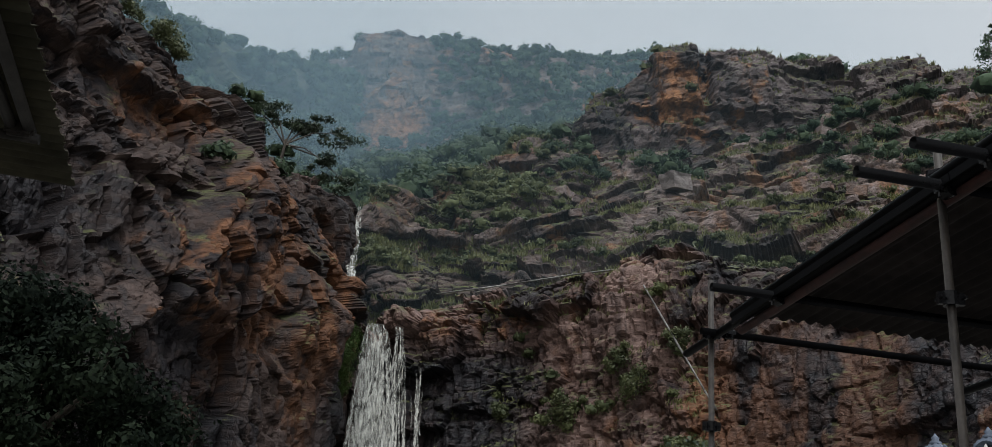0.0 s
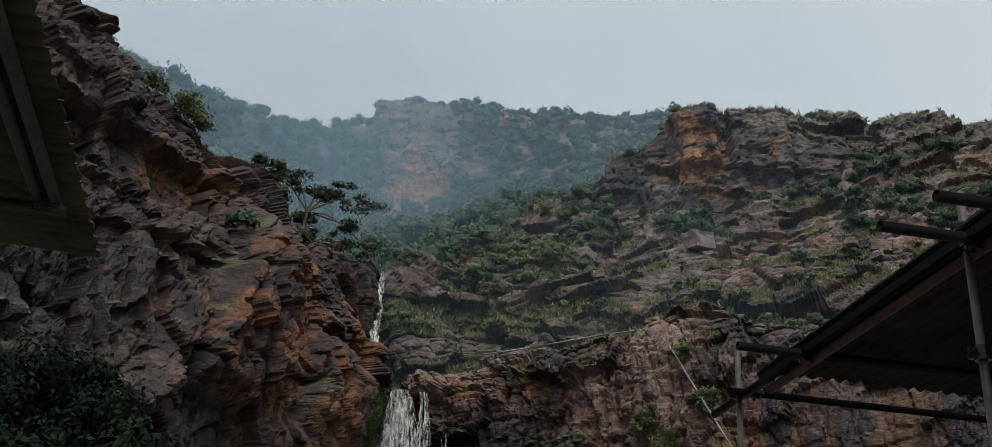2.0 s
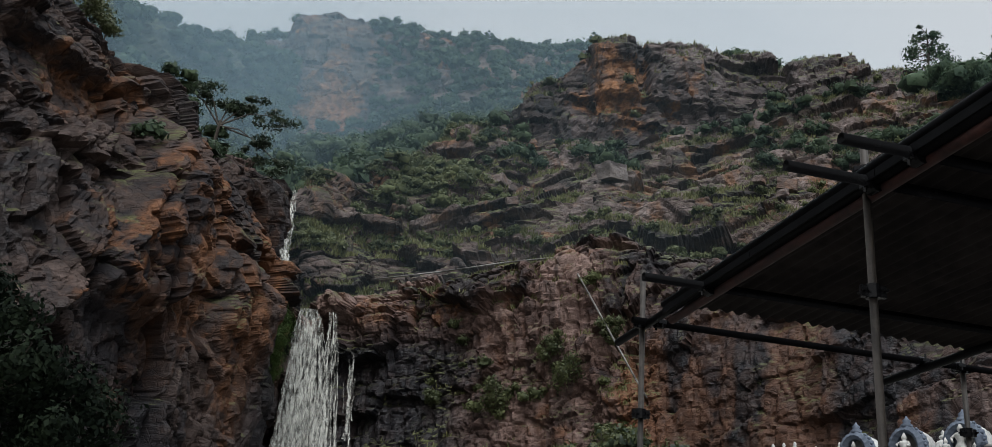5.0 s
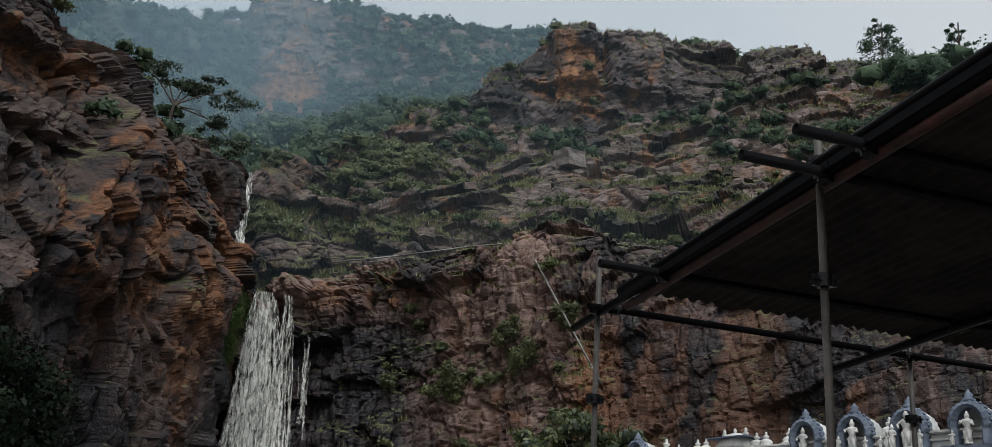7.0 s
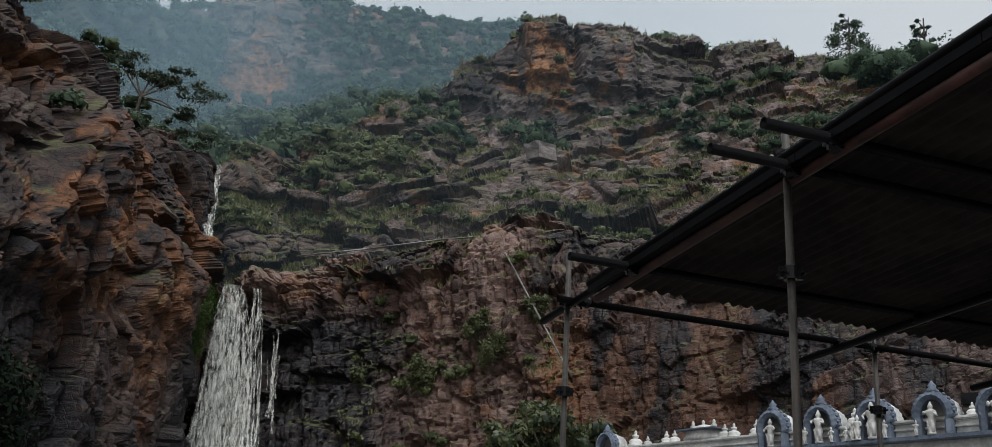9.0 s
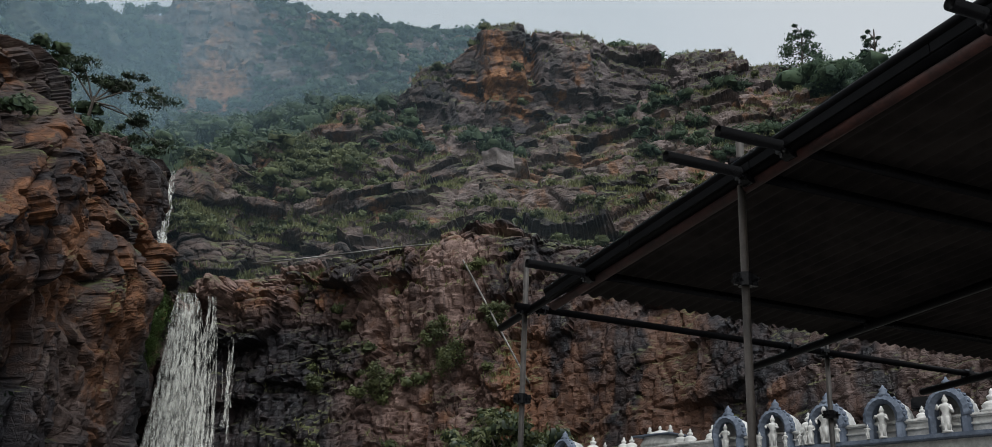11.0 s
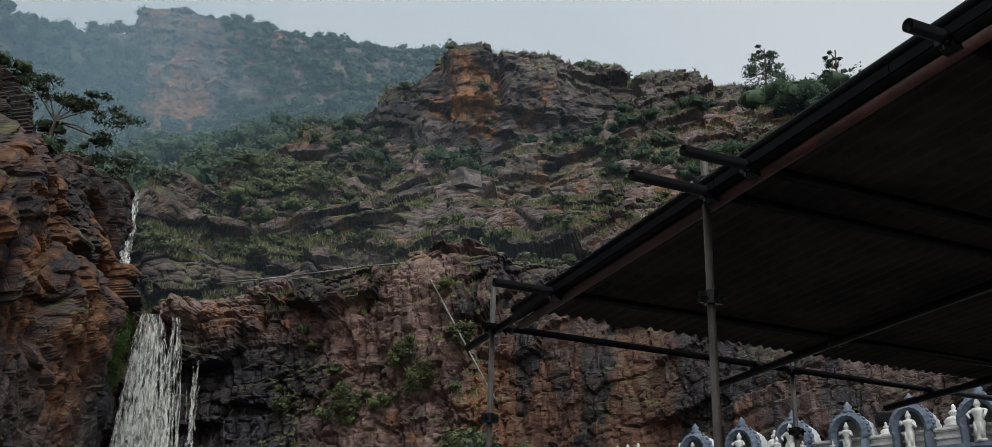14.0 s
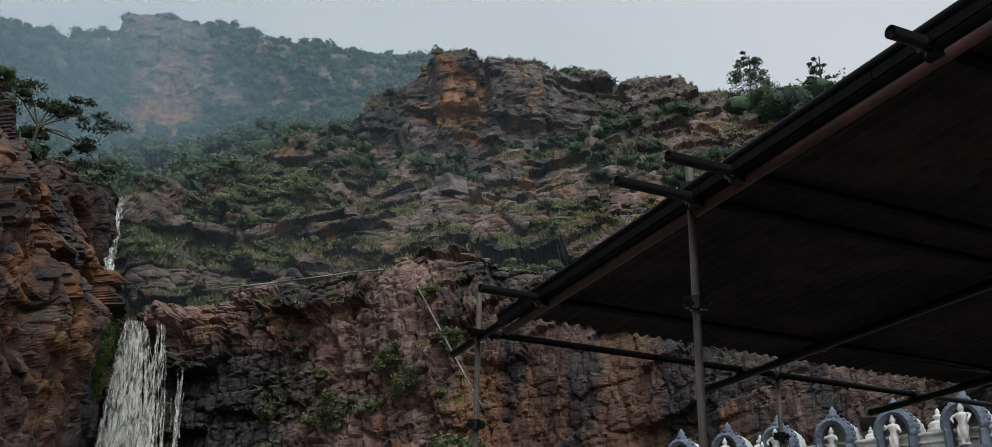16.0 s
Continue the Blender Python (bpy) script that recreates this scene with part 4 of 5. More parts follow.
def waterfall(name, land, top, bottom, strands, label, parent=None, steps=26, width=(0.05, 0.18), hug=0.18, lie=None):
    """Strands of white water between two level lines (x from, x to, z), hugging the rock."""
    (xa, xb, za), (xc, xd, zc) = top, bottom
    zs = np.linspace(za, zc, 14)
    prof = []
    for z in zs:
        k = (za - z) / (za - zc)
        y = front(land, (xa + xb) / 2 * (1 - k) + (xc + xd) / 2 * k, z, 0.9)
        prof.append(y if y is not None else (prof[-1] if prof else 71.0))
    prof = np.minimum.accumulate(np.array(prof))
    if lie:
        prof = np.linspace(lie[0], lie[1], 14)
    bm = bmesh.new()
    for s in range(strands):
        u = min(1.0, max(0.0, 0.45 + 0.24 * rng.normal()))
        t0, t1 = (0.0, 1.0) if s % 7 == 0 else sorted((rng.random() * 0.9, rng.random()))
        t1 = min(1.0, max(t1, t0 + 0.15))
        w = width[0] + (width[1] - width[0]) * rng.random()
        drift = rng.normal() * 0.15
        last = None
        n = max(3, int(steps * (t1 - t0)))
        for j in range(n + 1):
            t = t0 + (t1 - t0) * j / n
            z = za + (zc - za) * t
            e = t ** 0.7
            x = (xa + (xb - xa) * u) * (1 - e) + (xc + (xd - xc) * u) * e + drift * t + 0.06 * math.sin(9 * t + s) + 0.05 * rng.normal()
            y = float(np.interp(-z, -zs, prof)) - hug - 0.35 * math.sqrt(t) * rng.random() + 0.03 * rng.normal()
            ww = w * (0.5 + 0.9 * t) * (0.6 + 0.8 * rng.random())
            pair = (bm.verts.new((x - ww, y, z)), bm.verts.new((x + ww, y + 0.03, z)))
            if last:
                bm.faces.new((last[0], last[1], pair[1], pair[0]))
            last = pair
    return tagged(part(name, bm, M_WATER, parent, label, True), kind="stuff")


fall = thing("waterfall", "white veils of water falling over a black rock step", "waterfall", (0, 0, 0))
waterfall("main_veil", "fall_cliff", (-8.45, -7.3, 19.2), (-9.5, -4.3, -0.3), 300, "", fall, 40, (0.02, 0.10))
waterfall("side_thread", "fall_cliff", (-6.4, -5.9, 18.8), (-6.6, -3.9, 0.0), 60, "", fall, 26, (0.02, 0.07))
waterfall("side_thread", "fall_cliff", (-4.7, -4.3, 16.0), (-4.6, -3.6, 9.0), 14, "", fall, 12, (0.02, 0.06))
upper = thing("waterfall", "narrow white upper fall sliding down the gorge", "waterfall", (0, 0, 0))
waterfall("main_veil", "terraced_slope", (-13.1, -11.6, 33.4), (-12.4, -11.7, 25.6), 60, "", upper, 20, (0.02, 0.07), 0.3, (83.7, 81.9))
waterfall("lower_thread", "gorge_cliff", (-10.7, -10.1, 23.4), (-9.5, -9.0, 19.9), 40, "", upper, 14, (0.03, 0.08), 0.3, (69.0, 66.3))
far_fall = thing("waterfall", "thin distant thread of water in the hazy valley", "waterfall", (0, 0, 0))
waterfall("main_veil", "far_cliff", (-34.9, -34.5, 105.0), (-36.2, -35.4, 95.6), 12, "", far_fall, 10, (0.10, 0.3), 0.3)


# ---- haze sheets across the valley ----
def haze_material(name, share):
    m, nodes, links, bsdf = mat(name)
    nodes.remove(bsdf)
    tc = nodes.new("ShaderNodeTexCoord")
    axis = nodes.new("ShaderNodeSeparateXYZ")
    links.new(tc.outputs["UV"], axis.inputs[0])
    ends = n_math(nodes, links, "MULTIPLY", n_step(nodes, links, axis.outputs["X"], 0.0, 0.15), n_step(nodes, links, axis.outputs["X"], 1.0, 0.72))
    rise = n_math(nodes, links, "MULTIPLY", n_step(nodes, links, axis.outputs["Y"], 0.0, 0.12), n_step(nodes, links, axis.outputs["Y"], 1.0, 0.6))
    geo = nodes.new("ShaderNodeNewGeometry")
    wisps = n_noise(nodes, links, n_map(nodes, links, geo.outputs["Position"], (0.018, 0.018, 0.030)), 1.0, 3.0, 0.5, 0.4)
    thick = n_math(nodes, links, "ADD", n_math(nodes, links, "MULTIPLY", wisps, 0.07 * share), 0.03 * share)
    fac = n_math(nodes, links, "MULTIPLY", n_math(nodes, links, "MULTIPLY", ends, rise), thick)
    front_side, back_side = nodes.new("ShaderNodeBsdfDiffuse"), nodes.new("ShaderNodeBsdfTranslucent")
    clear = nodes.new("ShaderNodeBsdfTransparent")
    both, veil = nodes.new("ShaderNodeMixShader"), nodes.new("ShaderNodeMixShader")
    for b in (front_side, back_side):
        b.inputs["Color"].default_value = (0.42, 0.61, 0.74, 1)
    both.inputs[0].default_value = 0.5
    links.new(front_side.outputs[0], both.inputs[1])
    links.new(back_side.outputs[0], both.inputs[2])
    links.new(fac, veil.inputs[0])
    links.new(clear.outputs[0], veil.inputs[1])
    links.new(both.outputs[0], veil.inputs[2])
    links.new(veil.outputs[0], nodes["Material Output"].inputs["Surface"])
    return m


# Airlight imitated by tinted see-through sheets, strongest in the valley.
M_HAZE = haze_material("valley_haze", 2.0)
M_NEARHAZE = haze_material("near_haze", 0.45)
M_THINHAZE = haze_material("thin_haze", 0.13)


def haze_sheet(y, x0, x1, z0, z1, material=M_HAZE):
    """One soft, slightly bowed sheet across the valley that stands in for the air's haze, fading out at its edges."""
    nx, nz = 24, 12
    u, v = np.meshgrid(np.linspace(0, 1, nx), np.linspace(0, 1, nz), indexing="ij")
    x, z = x0 + (x1 - x0) * u, z0 + (z1 - z0) * v
    p = np.stack([x, y + 6 * np.sin(x * 0.05 + y) + 5 * (v - 0.5) - 8 * (u - 0.5) ** 2, z], -1).reshape(-1, 3)
    i = np.arange(nx * nz).reshape(nx, nz)
    f = np.stack([i[:-1, :-1], i[1:, :-1], i[1:, 1:], i[:-1, 1:]], -1).reshape(-1, 4)
    me = mesh_from("haze_sheet", p, f, material, True)
    uv = me.uv_layers.new(name="spread")
    index = np.zeros(len(me.loops), np.int32)
    me.loops.foreach_get("vertex_index", index)
    uv.data.foreach_set("uv", np.stack([u.ravel()[index], v.ravel()[index]], -1).astype(np.float32).ravel())
    return tagged(new("haze_sheet", me), "thin blue-grey see-through sheet standing in for haze", "mist", kind="stuff")


# Sheets added to lay blue haze over whatever stands behind them.
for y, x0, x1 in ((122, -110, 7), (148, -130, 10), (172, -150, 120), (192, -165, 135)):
    haze_sheet(y, x0, x1, 15, 135 + 0.7 * (y - 110))
haze_sheet(79, -40, 34, 12, 80, M_NEARHAZE)
haze_sheet(96, -40, 150, 8, 150, M_THINHAZE)


# ---- stones ----
def boulder(at, size, seed, label, land, material, group=""):
    q, _ = snap(land, at)
    bm = bmesh.new()
    bmesh.ops.create_cube(bm, size=1.0)
    bmesh.ops.subdivide_edges(bm, edges=bm.edges, cuts=5, use_grid_fill=True)
    for v in bm.verts:
        c = v.co.copy()
        r = 0.72 + 0.28 * (0.5 / max(abs(c.x), abs(c.y), abs(c.z))) * 0.9
        w = noise.noise(c * 1.7 + Vector((seed, 0, 0))) * 0.22 + noise.noise(c * 5.0 + Vector((0, seed, 0))) * 0.06
        v.co = Vector((c.x * size[0], c.y * size[1], c.z * size[2])) * (r + w)
    ob = part("boulder", bm, material, None)
    tagged(ob, label, "boulder", group)
    ob.matrix_basis = Matrix.Translation(Vector(q) + Vector((0, -size[1] * 0.45, size[2] * 0.40))) @ Euler((0.1, -0.15, 0.35 + seed)).to_matrix().to_4x4()
    attribute(ob.data, "tone", np.full(len(ob.data.vertices), 1.0))
    attribute(ob.data, "ore", np.zeros(len(ob.data.vertices)))
    attribute(ob.data, "wet_and_shade", np.zeros(len(ob.data.vertices)))
    return ob


boulder((18.8, 97.9, 43.6), (2.7, 2.2, 1.8), 0.2, "large pale angular boulder lying on a grassy ledge", "terraced_slope", M_BOULDER)
boulder((39.0, 109.7, 56.2), (1.6, 1.4, 1.8), 1.4, "pale upright stone standing in scrub", "terraced_slope", M_SLOPE)
for k in range(26):
    p, n = pick("terraced_slope", 1, rng, lambda p, n: (n[:, 2] > 0.5) & (p[:, 2] > 28) & (p[:, 0] > 6))
    s = 0.6 + 1.0 * rng.random()
    boulder(tuple(p[0]), (s * 1.3, s, s * 0.8), 2.0 + k, "weathered loose rock on the hillside", "terraced_slope", M_SLOPE, "loose hillside rocks")


# ---- the water pipe over the rock ----
def tube(bm, a, b, r, seg=14, hollow=0.0):
    a, b = Vector(a), Vector(b)
    m = Matrix.Translation((a + b) / 2) @ (b - a).to_track_quat("Z", "Y").to_matrix().to_4x4()
    made = bmesh.ops.create_cone(bm, cap_ends=True, segments=seg, radius1=r, radius2=r, depth=(b - a).length, matrix=m)
    if hollow:
        caps = [f for f in {f for v in made["verts"] for f in v.link_faces} if len(f.verts) > 4]
        for f in caps:
            nrm = f.normal.copy()
            bmesh.ops.inset_individual(bm, faces=[f], thickness=r * 0.18)
            bmesh.ops.translate(bm, verts=f.verts, vec=-((f.calc_center_median() - (a + b) / 2).normalized()) * hollow)


pipe = thing("water_pipe", "thin weathered metal pipe laid over the rocks", "pipe", (0, 0, 0))
line = [(-3.9, 69.2, 21.7), (1.0, 67.0, 22.1), (5.5, 65.0, 22.6), (9.3, 63.0, 22.75), (10.4, 60.6, 19.6), (11.3, 58.4, 16.8), (12.5, 55.8, 13.3), (13.0, 55.2, 12.2)]
for a, b in zip(line, line[1:]):
    bm = bmesh.new()
    tube(bm, a, b, 0.06, 10)
    part("pipe_length", bm, M_PIPE, pipe, "", True)
for q in line[1:-1]:
    bm = bmesh.new()
    bmesh.ops.create_icosphere(bm, subdivisions=2, radius=0.085, matrix=Matrix.Translation(q))
    part("pipe_joint", bm, M_PIPE, pipe, "", True)


# ---- the scaffold canopy ----
CAN = Matrix.Translation((1.25, 5.26, 3.03)) @ Matrix.Rotation(math.atan2(0.19, 0.982), 4, "Z")


def cp(u, v, up=0.0):
    """A place on the canopy: u along the back tube, v towards its near side, up over the frame's level, which rises 5 cm a metre."""
    return CAN @ Vector((u, -v, up + 0.05 * v))


canopy = thing("canopy", "scaffold tube canopy with a dark corrugated sheet roof", "canopy", tuple(CAN @ Vector((0, 0, -3.03))))


def canopy_part(name, bm, material, label="", smooth=False):
    ob = part(name, bm, material, canopy, label, smooth)
    ob.matrix_parent_inverse = canopy.matrix_basis.inverted()
    return ob


def canopy_tube(name, a, b, r, material, label="", hollow=0.03):
    bm = bmesh.new()
    tube(bm, a, b, r, 20, hollow)
    ob = canopy_part(name, bm, material, label)
    for f in ob.data.polygons:
        f.use_smooth = len(f.vertices) == 4
    return ob


def coupler(at, axis):
    """A clamp: a collar round the tube, a jaw and two bolts."""
    bm = bmesh.new()
    at, axis = Vector(at), Vector(axis).normalized()
    tube(bm, at - axis * 0.026, at + axis * 0.026, 0.028, 14)
    m = Matrix.Translation(at) @ axis.to_track_quat("Z", "Y").to_matrix().to_4x4()
    for s in (-1, 1):
        bmesh.ops.create_cube(bm, size=1.0, matrix=m @ Matrix.Translation((0.036 * s, 0, 0)) @ Matrix.Diagonal((0.022, 0.02, 0.045, 1)))
        tube(bm, m @ Vector((0.04 * s, -0.03, 0)), m @ Vector((0.04 * s, 0.035, 0)), 0.006, 8)
    return canopy_part("coupler", bm, M_TUBE)


for u, v, top in ((0, 0, 3.34), (0.0, 1.924, 3.33), (2.1, 0.0, 3.14), (4.6, 0.1, 3.2), (4.6, 2.4, 3.3), (0.0, 4.4, 3.4), (4.6, 4.4, 3.4)):
    q = cp(u, v)
    off = CAN.to_3x3() @ Vector((-0.02 if v < 1 else 0.015, 0.05 if v < 1 else 0.0, 0))
    canopy_tube("post", (q.x + off.x, q.y + off.y, 0), (q.x + off.x, q.y + off.y, top), 0.0155, M_STEEL, "worn grey steel tube", 0.02)
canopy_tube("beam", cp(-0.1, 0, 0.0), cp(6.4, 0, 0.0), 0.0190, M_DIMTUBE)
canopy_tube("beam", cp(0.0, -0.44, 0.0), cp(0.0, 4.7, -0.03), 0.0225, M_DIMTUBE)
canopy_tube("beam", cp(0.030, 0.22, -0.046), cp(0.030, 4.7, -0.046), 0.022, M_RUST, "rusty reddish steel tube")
# These beams take the shade under the sheet from their colour.
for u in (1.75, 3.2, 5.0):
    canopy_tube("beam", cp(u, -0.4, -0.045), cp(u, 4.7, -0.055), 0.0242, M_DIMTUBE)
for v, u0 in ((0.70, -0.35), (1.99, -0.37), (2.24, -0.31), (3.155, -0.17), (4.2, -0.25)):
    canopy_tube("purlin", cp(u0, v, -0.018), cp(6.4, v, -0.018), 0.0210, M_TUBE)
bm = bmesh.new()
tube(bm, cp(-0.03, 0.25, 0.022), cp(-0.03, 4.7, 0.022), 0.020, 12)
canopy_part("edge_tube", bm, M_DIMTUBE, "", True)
for u, v, w in ((0, 0, 0.0), (0, 0, -0.5), (0, 1.924, 0.0), (0, 1.924, -0.42), (0, 1.924, 0.05), (2.1, 0, 0.0), (2.1, 0, -0.38)):
    q = cp(u, v, w)
    off = CAN.to_3x3() @ Vector((-0.02 if v < 1 else 0.015, 0.05 if v < 1 else 0.0, 0))
    coupler((q.x + off.x, q.y + off.y, q.z), (0, 0, 1))
for u, v in ((0.06, 0.0), (1.75, 0.0), (3.2, 0.0), (2.0, 0.0)):
    coupler(cp(u, v), CAN.to_3x3() @ Vector((1, 0, 0)))
for u in (0.0, 1.75, 3.2):
    for v in (0.7, 1.99, 2.24, 3.155):
        coupler(cp(u, v, -0.035), CAN.to_3x3() @ Vector((0, 1, 0)))


def corrugated(across, along, pitch, depth, seg=8, rows=10):
    """A corrugated sheet: waves across, flat along."""
    bm = bmesh.new()
    n = int(across / pitch * seg)
    grid = []
    for i in range(n + 1):
        x = across * i / n
        z = depth * 0.5 * math.cos(math.tau * x / pitch)
        grid.append([bm.verts.new((x, along * j / rows + 0.006 * math.sin(i * 0.9 + int(i / seg) * 2.1) * (j in (0, rows)), z + 0.004 * math.sin(x * 2.3 + j))) for j in range(rows + 1)])
    for i in range(n):
        for j in range(rows):
            bm.faces.new((grid[i][j], grid[i + 1][j], grid[i + 1][j + 1], grid[i][j + 1]))
    return bm


bm = corrugated(6.4, 4.5, 0.076, 0.018)
bm.transform(CAN @ Matrix.Translation((-0.02, -0.27, 0.026 + 0.05 * 0.27)) @ Matrix.Rotation(-math.atan(0.05), 4, "X") @ Matrix.Diagonal((1, -1, 1, 1)))
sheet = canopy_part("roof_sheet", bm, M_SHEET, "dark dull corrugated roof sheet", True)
sol = sheet.modifiers.new("thickness", "SOLIDIFY")
sol.thickness = 0.003
for k in range(5):
    a, b = cp(-0.035, 0.25 + 0.9 * k, 0.006), cp(-0.035, 1.15 + 0.9 * k, 0.006)
    bm = bmesh.new()
    m = Matrix.Translation((a + b) / 2) @ (b - a).to_track_quat("Y", "Z").to_matrix().to_4x4()
    bmesh.ops.create_cube(bm, size=1.0, matrix=m @ Matrix.Diagonal((0.010, (b - a).length - 0.004, 0.07, 1)))
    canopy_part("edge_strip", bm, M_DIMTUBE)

# ---- the second shelter's eave ----
SH = Matrix.Translation((-1.79, 3.96, 3.1)) @ Matrix.Rotation(radians(15.5), 4, "Z")
shelter = thing("shelter", "shelter with a dark corrugated sheet roof on tubes", "shelter", (-3.2, 2.0, 0))


def shelter_part(name, bm, material, label="", smooth=False):
    ob = part(name, bm, material, shelter, label, smooth)
    ob.matrix_parent_inverse = shelter.matrix_basis.inverted()
    return ob


bm = corrugated(3.3, 3.0, 0.076, 0.018)
bm.transform(SH @ Matrix.Rotation(radians(-90), 4, "Z") @ Matrix.Diagonal((1, -1, 1, 1)))
sh_sheet = shelter_part("roof_sheet", bm, M_EAVE, "dull olive-grey corrugated roof sheet", True)
sol = sh_sheet.modifiers.new("thickness", "SOLIDIFY")
sol.thickness = 0.003


def sh(x, y, z):
    return SH @ Vector((x, y, z))


for x in (-0.09, -0.15, -1.5):
    bm = bmesh.new()
    tube(bm, sh(x, -0.62 if x > -1 else 0.0, -0.045), sh(x, -3.2, -0.045), 0.021, 14, 0.02)
    shelter_part("beam", bm, M_STEEL, "grey steel tube", True)
for y in (-0.66, -2.6):
    bm = bmesh.new()
    tube(bm, sh(-0.05, y, -0.075), sh(-2.9, y, -0.075), 0.018, 14, 0.02)
    shelter_part("purlin", bm, M_STEEL, "grey steel tube", True)
bm = bmesh.new()
bmesh.ops.create_cube(bm, size=1.0, matrix=SH @ Matrix.Translation((-0.12, -0.66, -0.055)) @ Matrix.Diagonal((0.10, 0.07, 0.06, 1)))
bmesh.ops.bevel(bm, geom=bm.edges, offset=0.012, segments=2, affect="EDGES")
shelter_part("coupler", bm, M_STEEL)
for x, y in ((-2.7, -0.66), (-2.7, -2.6), (-0.8, -3.0)):
    q = sh(x, y, 0)
    bm = bmesh.new()
    tube(bm, (q.x, q.y, 0), (q.x, q.y, 3.06), 0.024, 14)
    shelter_part("post", bm, M_STEEL, "", True)

# ---- the temple parapet ----
PW = Matrix.Translation((8.93, 17.46, 0)) @ Matrix.Rotation(math.atan2(0.90, -0.43), 4, "Z")
# x runs along the wall away from the viewer, y > 0 towards the viewer's side


def box(bm, m, x0, x1, y0, y1, z0, z1, bevel=0.0):
    made = bmesh.ops.create_cube(bm, size=1.0, matrix=m @ Matrix.Translation(((x0 + x1) / 2, (y0 + y1) / 2, (z0 + z1) / 2)) @ Matrix.Diagonal((x1 - x0, y1 - y0, z1 - z0, 1)))
    if bevel:
        edges = list({e for v in made["verts"] for e in v.link_edges})
        bmesh.ops.bevel(bm, geom=edges, offset=bevel, segments=2, affect="EDGES")


wall = thing("temple_wall", "white stucco temple wall with a moulded parapet", "wall", tuple(PW @ Vector((0, 0, 0))))


def wall_part(name, bm, material, label="", smooth=False, owner=None):
    owner = owner or wall
    ob = part(name, bm, material, owner, label, smooth)
    ob.matrix_parent_inverse = owner.matrix_basis.inverted()
    return ob


X0, X1 = -11.0, 6.3
bm = bmesh.new()
box(bm, PW, X0, X1, -0.45, 0.0, 0, 4.02)
wall_part("wall_body", bm, M_STUCCO)
bm = bmesh.new()
box(bm, PW, X0, X1 + 0.1, -0.55, 0.20, 4.02, 4.10, 0.015)
wall_part("ledge", bm, M_BLUE, "grey-painted projecting ledge")
bm = bmesh.new()
box(bm, PW, X0, X1, -0.38, -0.02, 4.10, 4.34)
wall_part("parapet", bm, M_STUCCO)
bm = bmesh.new()
box(bm, PW, X0, X1 + 0.05, -0.44, 0.05, 4.34, 4.40, 0.02)
wall_part("coping", bm, M_STUCCO)
bm = bmesh.new()
box(bm, PW, X0, X1 + 0.03, -0.42, 0.03, 4.22, 4.26, 0.01)
wall_part("moulding", bm, M_STUCCO)
bm = bmesh.new()
box(bm, PW, X1 - 0.40, X1, -9.0, -0.55, 0, 4.36)
wall_part("return_wall", bm, M_STUCCO)


def lathe(bm, m, profile, seg=14):
    rows = []
    for r, z in profile:
        rows.append([bm.verts.new(m @ Vector((r * math.cos(a * math.tau / seg), r * math.sin(a * math.tau / seg), z))) for a in range(seg)])
    for a, b in zip(rows, rows[1:]):
        for k in range(seg):
            bm.faces.new((a[k], a[(k + 1) % seg], b[(k + 1) % seg], b[k]))
    bm.faces.new(rows[0])
    bm.faces.new(rows[-1])


def arch_outline(w, h, lobes):
    """Horseshoe arch with a flame-like crest, from the left foot over the top to the right foot."""
    pts = [(-w * 0.92, 0.0), (-w * 0.92, h * 0.34)]
    for k in range(25):
        a = math.pi * (1.08 - 1.16 * k / 24)
        r = w * (1 + (0.05 if k % 2 else 0.0) * lobes)
        pts.append((r * math.cos(a), h * 0.44 + r * 0.98 * math.sin(a)))
    return pts + [(w * 0.92, h * 0.34), (w * 0.92, 0.0)]


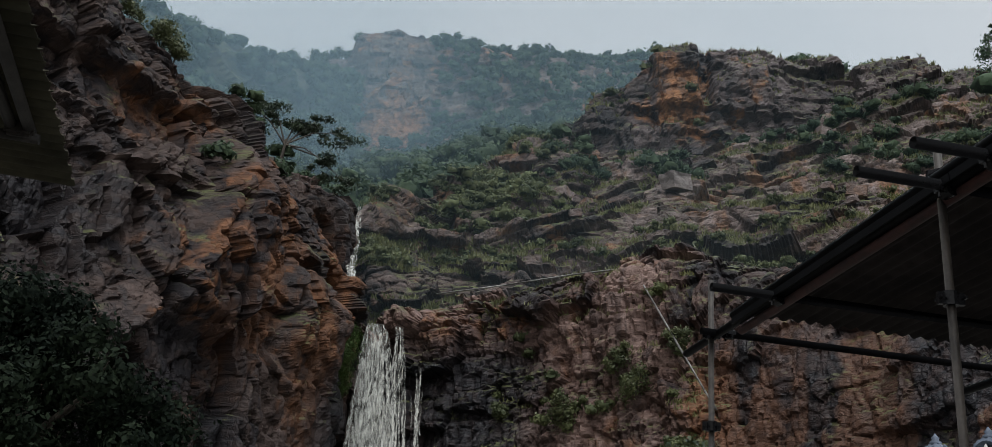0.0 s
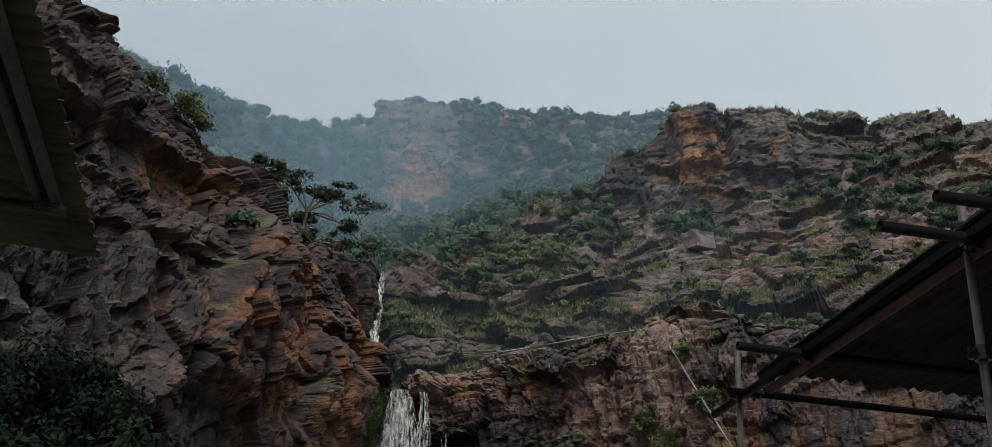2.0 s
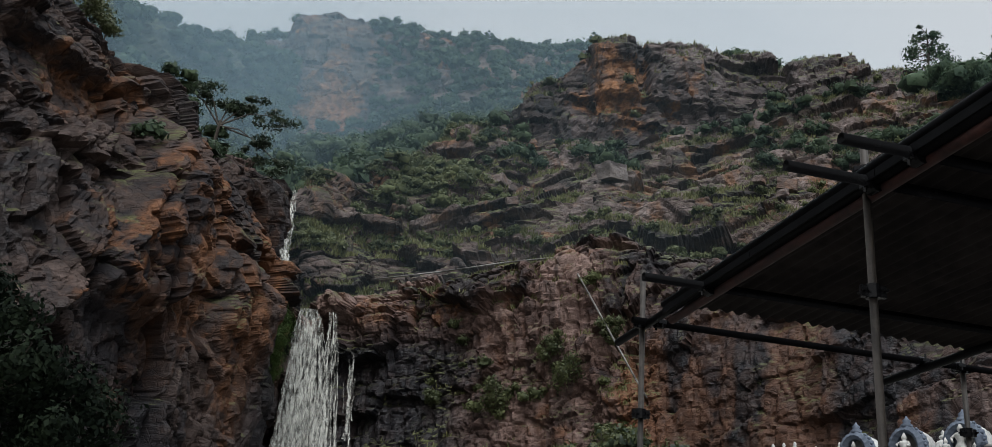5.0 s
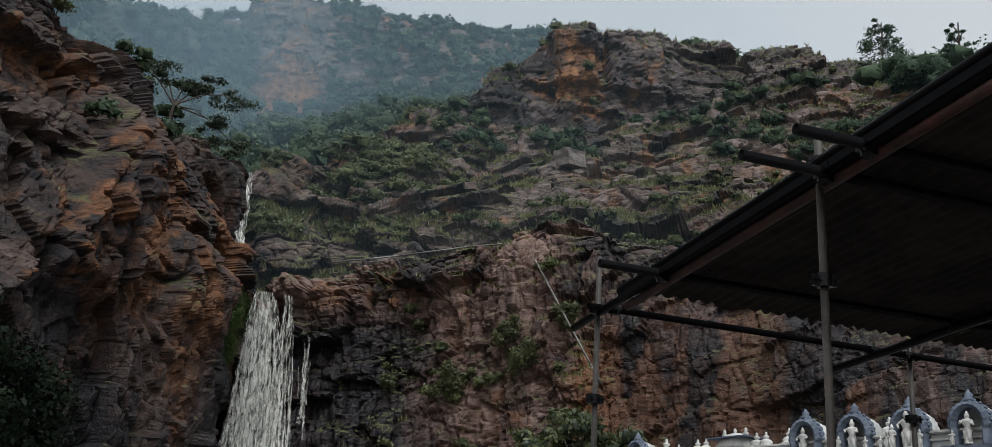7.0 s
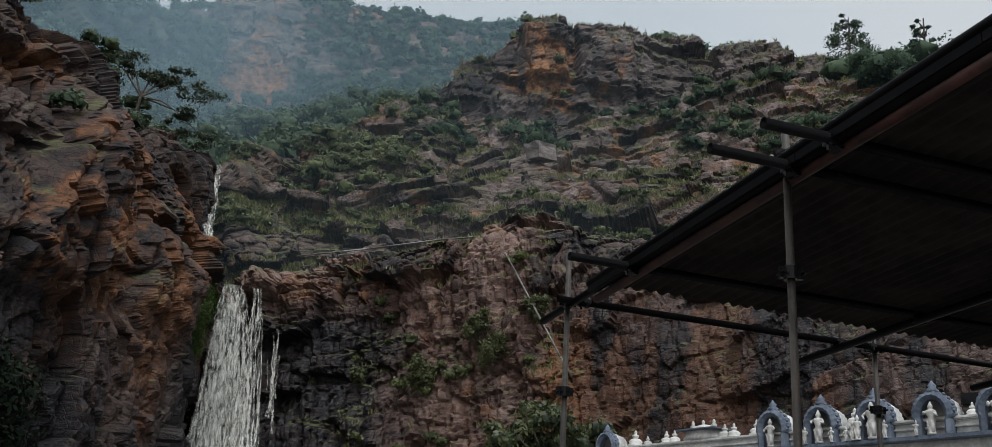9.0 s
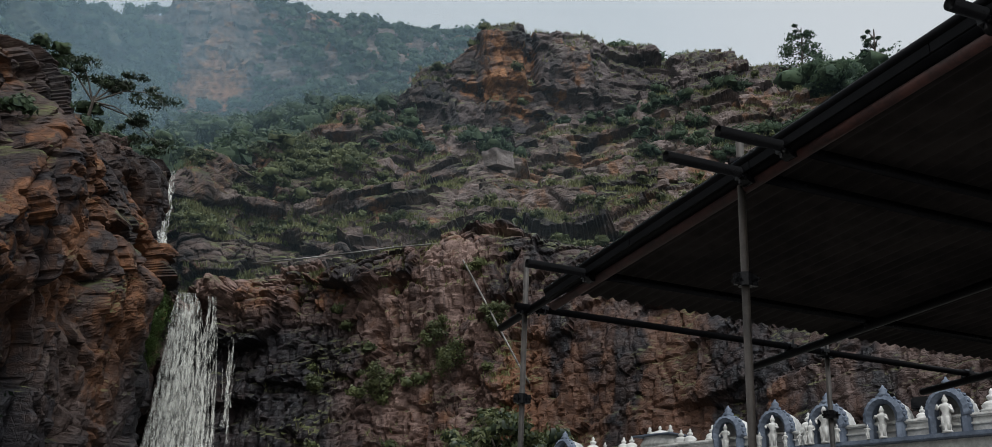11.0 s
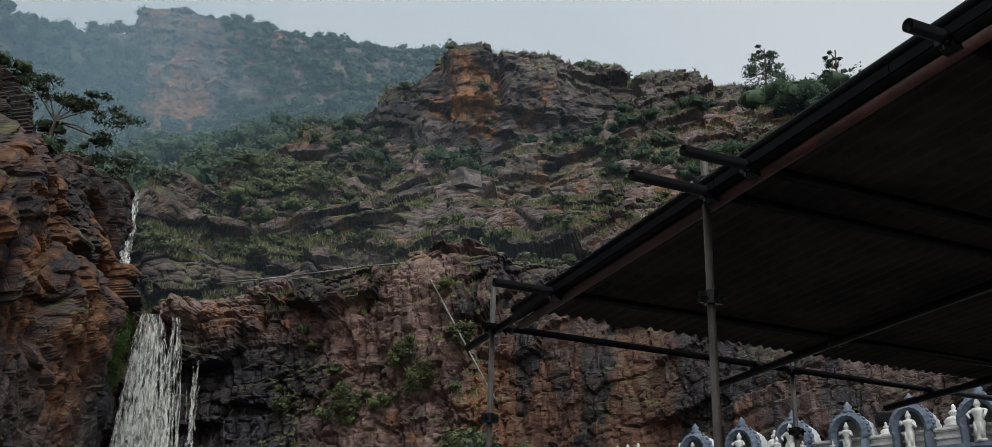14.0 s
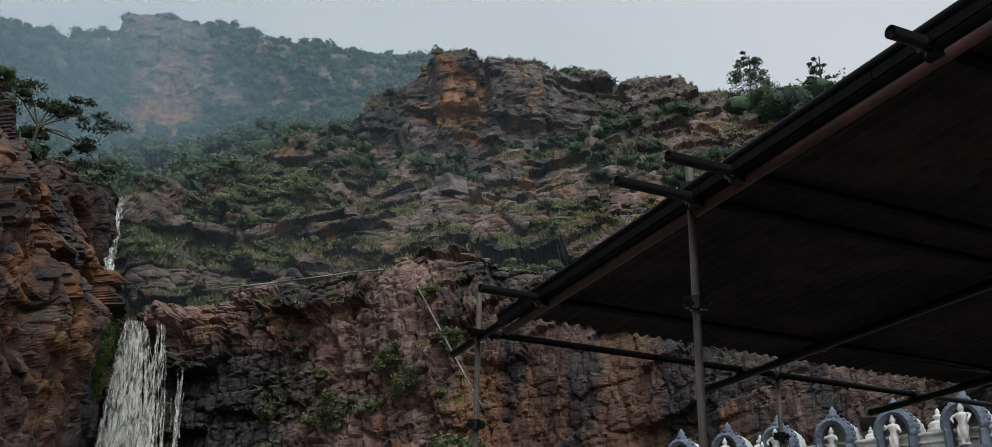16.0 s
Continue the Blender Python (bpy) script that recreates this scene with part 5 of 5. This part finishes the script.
def niche(x, scale=1.0):
    """A blue-grey arched frame with a white vault behind it."""
    at = PW @ Matrix.Translation((x, 0.08, 4.10))
    ob = thing("shrine_niche", "blue-grey stucco arch niche with a white vault behind", "niche", tuple(at.translation), "parapet niches")
    m = at @ Matrix.Diagonal((scale, 1, scale, 1))
    w, h = 0.36, 0.82
    outer, inner = arch_outline(w, h, 1), [(a * 0.62, b * 0.84) for a, b in arch_outline(w, h, 0)]
    bm = bmesh.new()
    ring = []
    for (a, b), (c, d) in zip(outer, inner):
        ring.append([bm.verts.new(m @ Vector(q)) for q in ((a, 0.06, b), (a, -0.10, b), (c, -0.10, d), (c, 0.035, d), ((a + c) / 2, 0.10, (b + d) / 2))])
    for p, q in zip(ring, ring[1:]):
        for k in range(5):
            bm.faces.new((p[k], p[(k + 1) % 5], q[(k + 1) % 5], q[k]))
    bm.faces.new(ring[0])
    bm.faces.new(ring[-1])
    wall_part("arch", bm, M_BLUE, "blue-grey painted arch", False, ob)
    for k in range(11):
        a = math.pi * (0.98 - 0.96 * k / 10)
        q = m @ Vector((w * 1.03 * math.cos(a), 0.0, h * 0.44 + w * 1.02 * math.sin(a)))
        bm = bmesh.new()
        bmesh.ops.create_icosphere(bm, subdivisions=1, radius=0.036 * scale, matrix=Matrix.Translation(q))
        wall_part("scallop", bm, M_BLUE, "", True, ob)
    bm = bmesh.new()
    lathe(bm, m @ Matrix.Translation((0, -0.02, h * 0.44 + w * 0.98)), ((0.09, -0.02), (0.11, 0.04), (0.06, 0.08), (0.075, 0.12), (0.03, 0.16), (0.012, 0.20)), 10)
    wall_part("crest", bm, M_BLUE, "", True, ob)
    bm = bmesh.new()
    back = [bm.verts.new(m @ Vector((a * 0.98, -0.04, b))) for a, b in outer[1:-1]]
    far = [bm.verts.new(m @ Vector((a * 0.80, -0.42, b * 0.90))) for a, b in outer[1:-1]]
    for k in range(len(back) - 1):
        bm.faces.new((back[k], back[k + 1], far[k + 1], far[k]))
    bm.faces.new(far)
    wall_part("vault", bm, M_STUCCO, "white plastered vault", True, ob)
    return ob


def figure(x, z, height, seed, y=0.16, lean=0.0):
    """A weathered stucco statue, kept to a plain shape."""
    r = random.Random(seed)
    m = PW @ Matrix.Translation((x, y, z)) @ Matrix.Rotation(lean, 4, "Y") @ Matrix.Diagonal((height, height * 0.8, height, 1))
    bm = bmesh.new()
    lathe(bm, m, ((0.13, 0.0), (0.15, 0.05), (0.11, 0.08), (0.12, 0.30), (0.15, 0.45), (0.10, 0.55), (0.17, 0.70), (0.15, 0.78), (0.05, 0.81), (0.085, 0.86), (0.09, 0.91), (0.06, 0.96), (0.02, 1.05)), 10)
    for s in (-1, 1):
        e = Vector((0.24 * s, 0.08, 0.52 + 0.2 * r.random()))
        limb(bm, m @ Vector((0.14 * s, 0, 0.74)), m @ e, 0.045 * height, 0.035 * height, 6)
        limb(bm, m @ e, m @ Vector((0.16 * s, 0.16, 0.50 + 0.28 * r.random())), 0.035 * height, 0.025 * height, 6)
        limb(bm, m @ Vector((0.06 * s, 0.05, 0.02)), m @ Vector((0.07 * s, 0.06, 0.45)), 0.05 * height, 0.065 * height, 6)
    ob = part("statue", bm, M_STUCCO, None, "", True)
    return tagged(ob, "small white stucco statue on the parapet", "statue", "parapet statues")


for k, x in enumerate((1.13, 0.0, -1.13, -2.26, -3.4, -4.55, -5.7, -6.85)):
    niche(x, 1.0)
    figure(x, 4.10, 0.52 + 0.06 * (k % 3), 10 + k)
for k, (x, h) in enumerate(((-0.3, 0.26), (-0.86, 0.42), (0.28, 0.30), (-0.75, 0.34), (-1.4, 0.30), (-0.62, 0.24), (-2.0, 0.24))):
    figure(x, 4.10, h, 40 + k, 0.20)
niche(6.0, 0.9)


def finial(x, scale, z=4.40, y=-0.18):
    bm = bmesh.new()
    m = PW @ Matrix.Translation((x, y, z)) @ Matrix.Diagonal((scale, scale, scale, 1))
    lathe(bm, m, ((0.20, 0), (0.21, 0.05), (0.16, 0.07), (0.19, 0.13), (0.13, 0.19), (0.05, 0.22), (0.09, 0.26), (0.085, 0.30), (0.03, 0.33), (0.045, 0.37), (0.012, 0.43)), 14)
    ob = part("finial", bm, M_STUCCO, None, "", True)
    return tagged(ob, "white stucco pot-shaped finial on the parapet", "finial", "parapet finials")


for x, s in ((-4.0, 0.9), (-2.8, 0.55), (-0.55, 0.8), (1.75, 0.75), (2.35, 0.7), (2.6, 0.7), (4.05, 0.65), (4.3, 0.65), (4.9, 0.5), (5.3, 0.85), (-5.1, 0.8)):
    finial(x, s)
# the barrel-vaulted shrine top on the parapet
vault = thing("shrine_dome", "white barrel-shaped stucco dome on the parapet", "dome", tuple(PW @ Vector((3.2, -0.18, 4.40))))
bm = bmesh.new()
lathe(bm, PW @ Matrix.Translation((3.2, -0.18, 4.40)) @ Matrix.Diagonal((1.5, 0.7, 1, 1)), ((0.34, 0.0), (0.36, 0.06), (0.32, 0.12), (0.29, 0.2), (0.2, 0.28), (0.06, 0.33)), 18)
wall_part("shell", bm, M_STUCCO, "", True, vault)
bm = bmesh.new()
box(bm, PW, 2.65, 3.75, -0.45, 0.12, 4.60, 4.63, 0.008)
wall_part("cornice", bm, M_BLUE, "thin dark cornice slab", False, vault)
for x in (2.9, 3.2, 3.5):
    bm = bmesh.new()
    lathe(bm, PW @ Matrix.Translation((x, -0.18, 4.66)) @ Matrix.Diagonal((0.5, 0.5, 0.5, 1)), ((0.1, 0), (0.13, 0.1), (0.05, 0.18), (0.08, 0.24), (0.02, 0.34)), 10)
    wall_part("knob", bm, M_STUCCO, "", True, vault)
# a floodlight and its bracket
lamp = thing("floodlight", "dark grey floodlight on a bracket over the parapet", "floodlight", tuple(PW @ Vector((-2.75, -0.3, 4.40))))
bm = bmesh.new()
box(bm, PW, -2.92, -2.58, -0.45, -0.20, 4.58, 4.80, 0.03)
wall_part("housing", bm, M_TUBE, "", False, lamp)
bm = bmesh.new()
tube(bm, PW @ Vector((-2.75, -0.32, 4.38)), PW @ Vector((-2.75, -0.32, 4.60)), 0.02, 8)
wall_part("bracket", bm, M_TUBE, "", False, lamp)
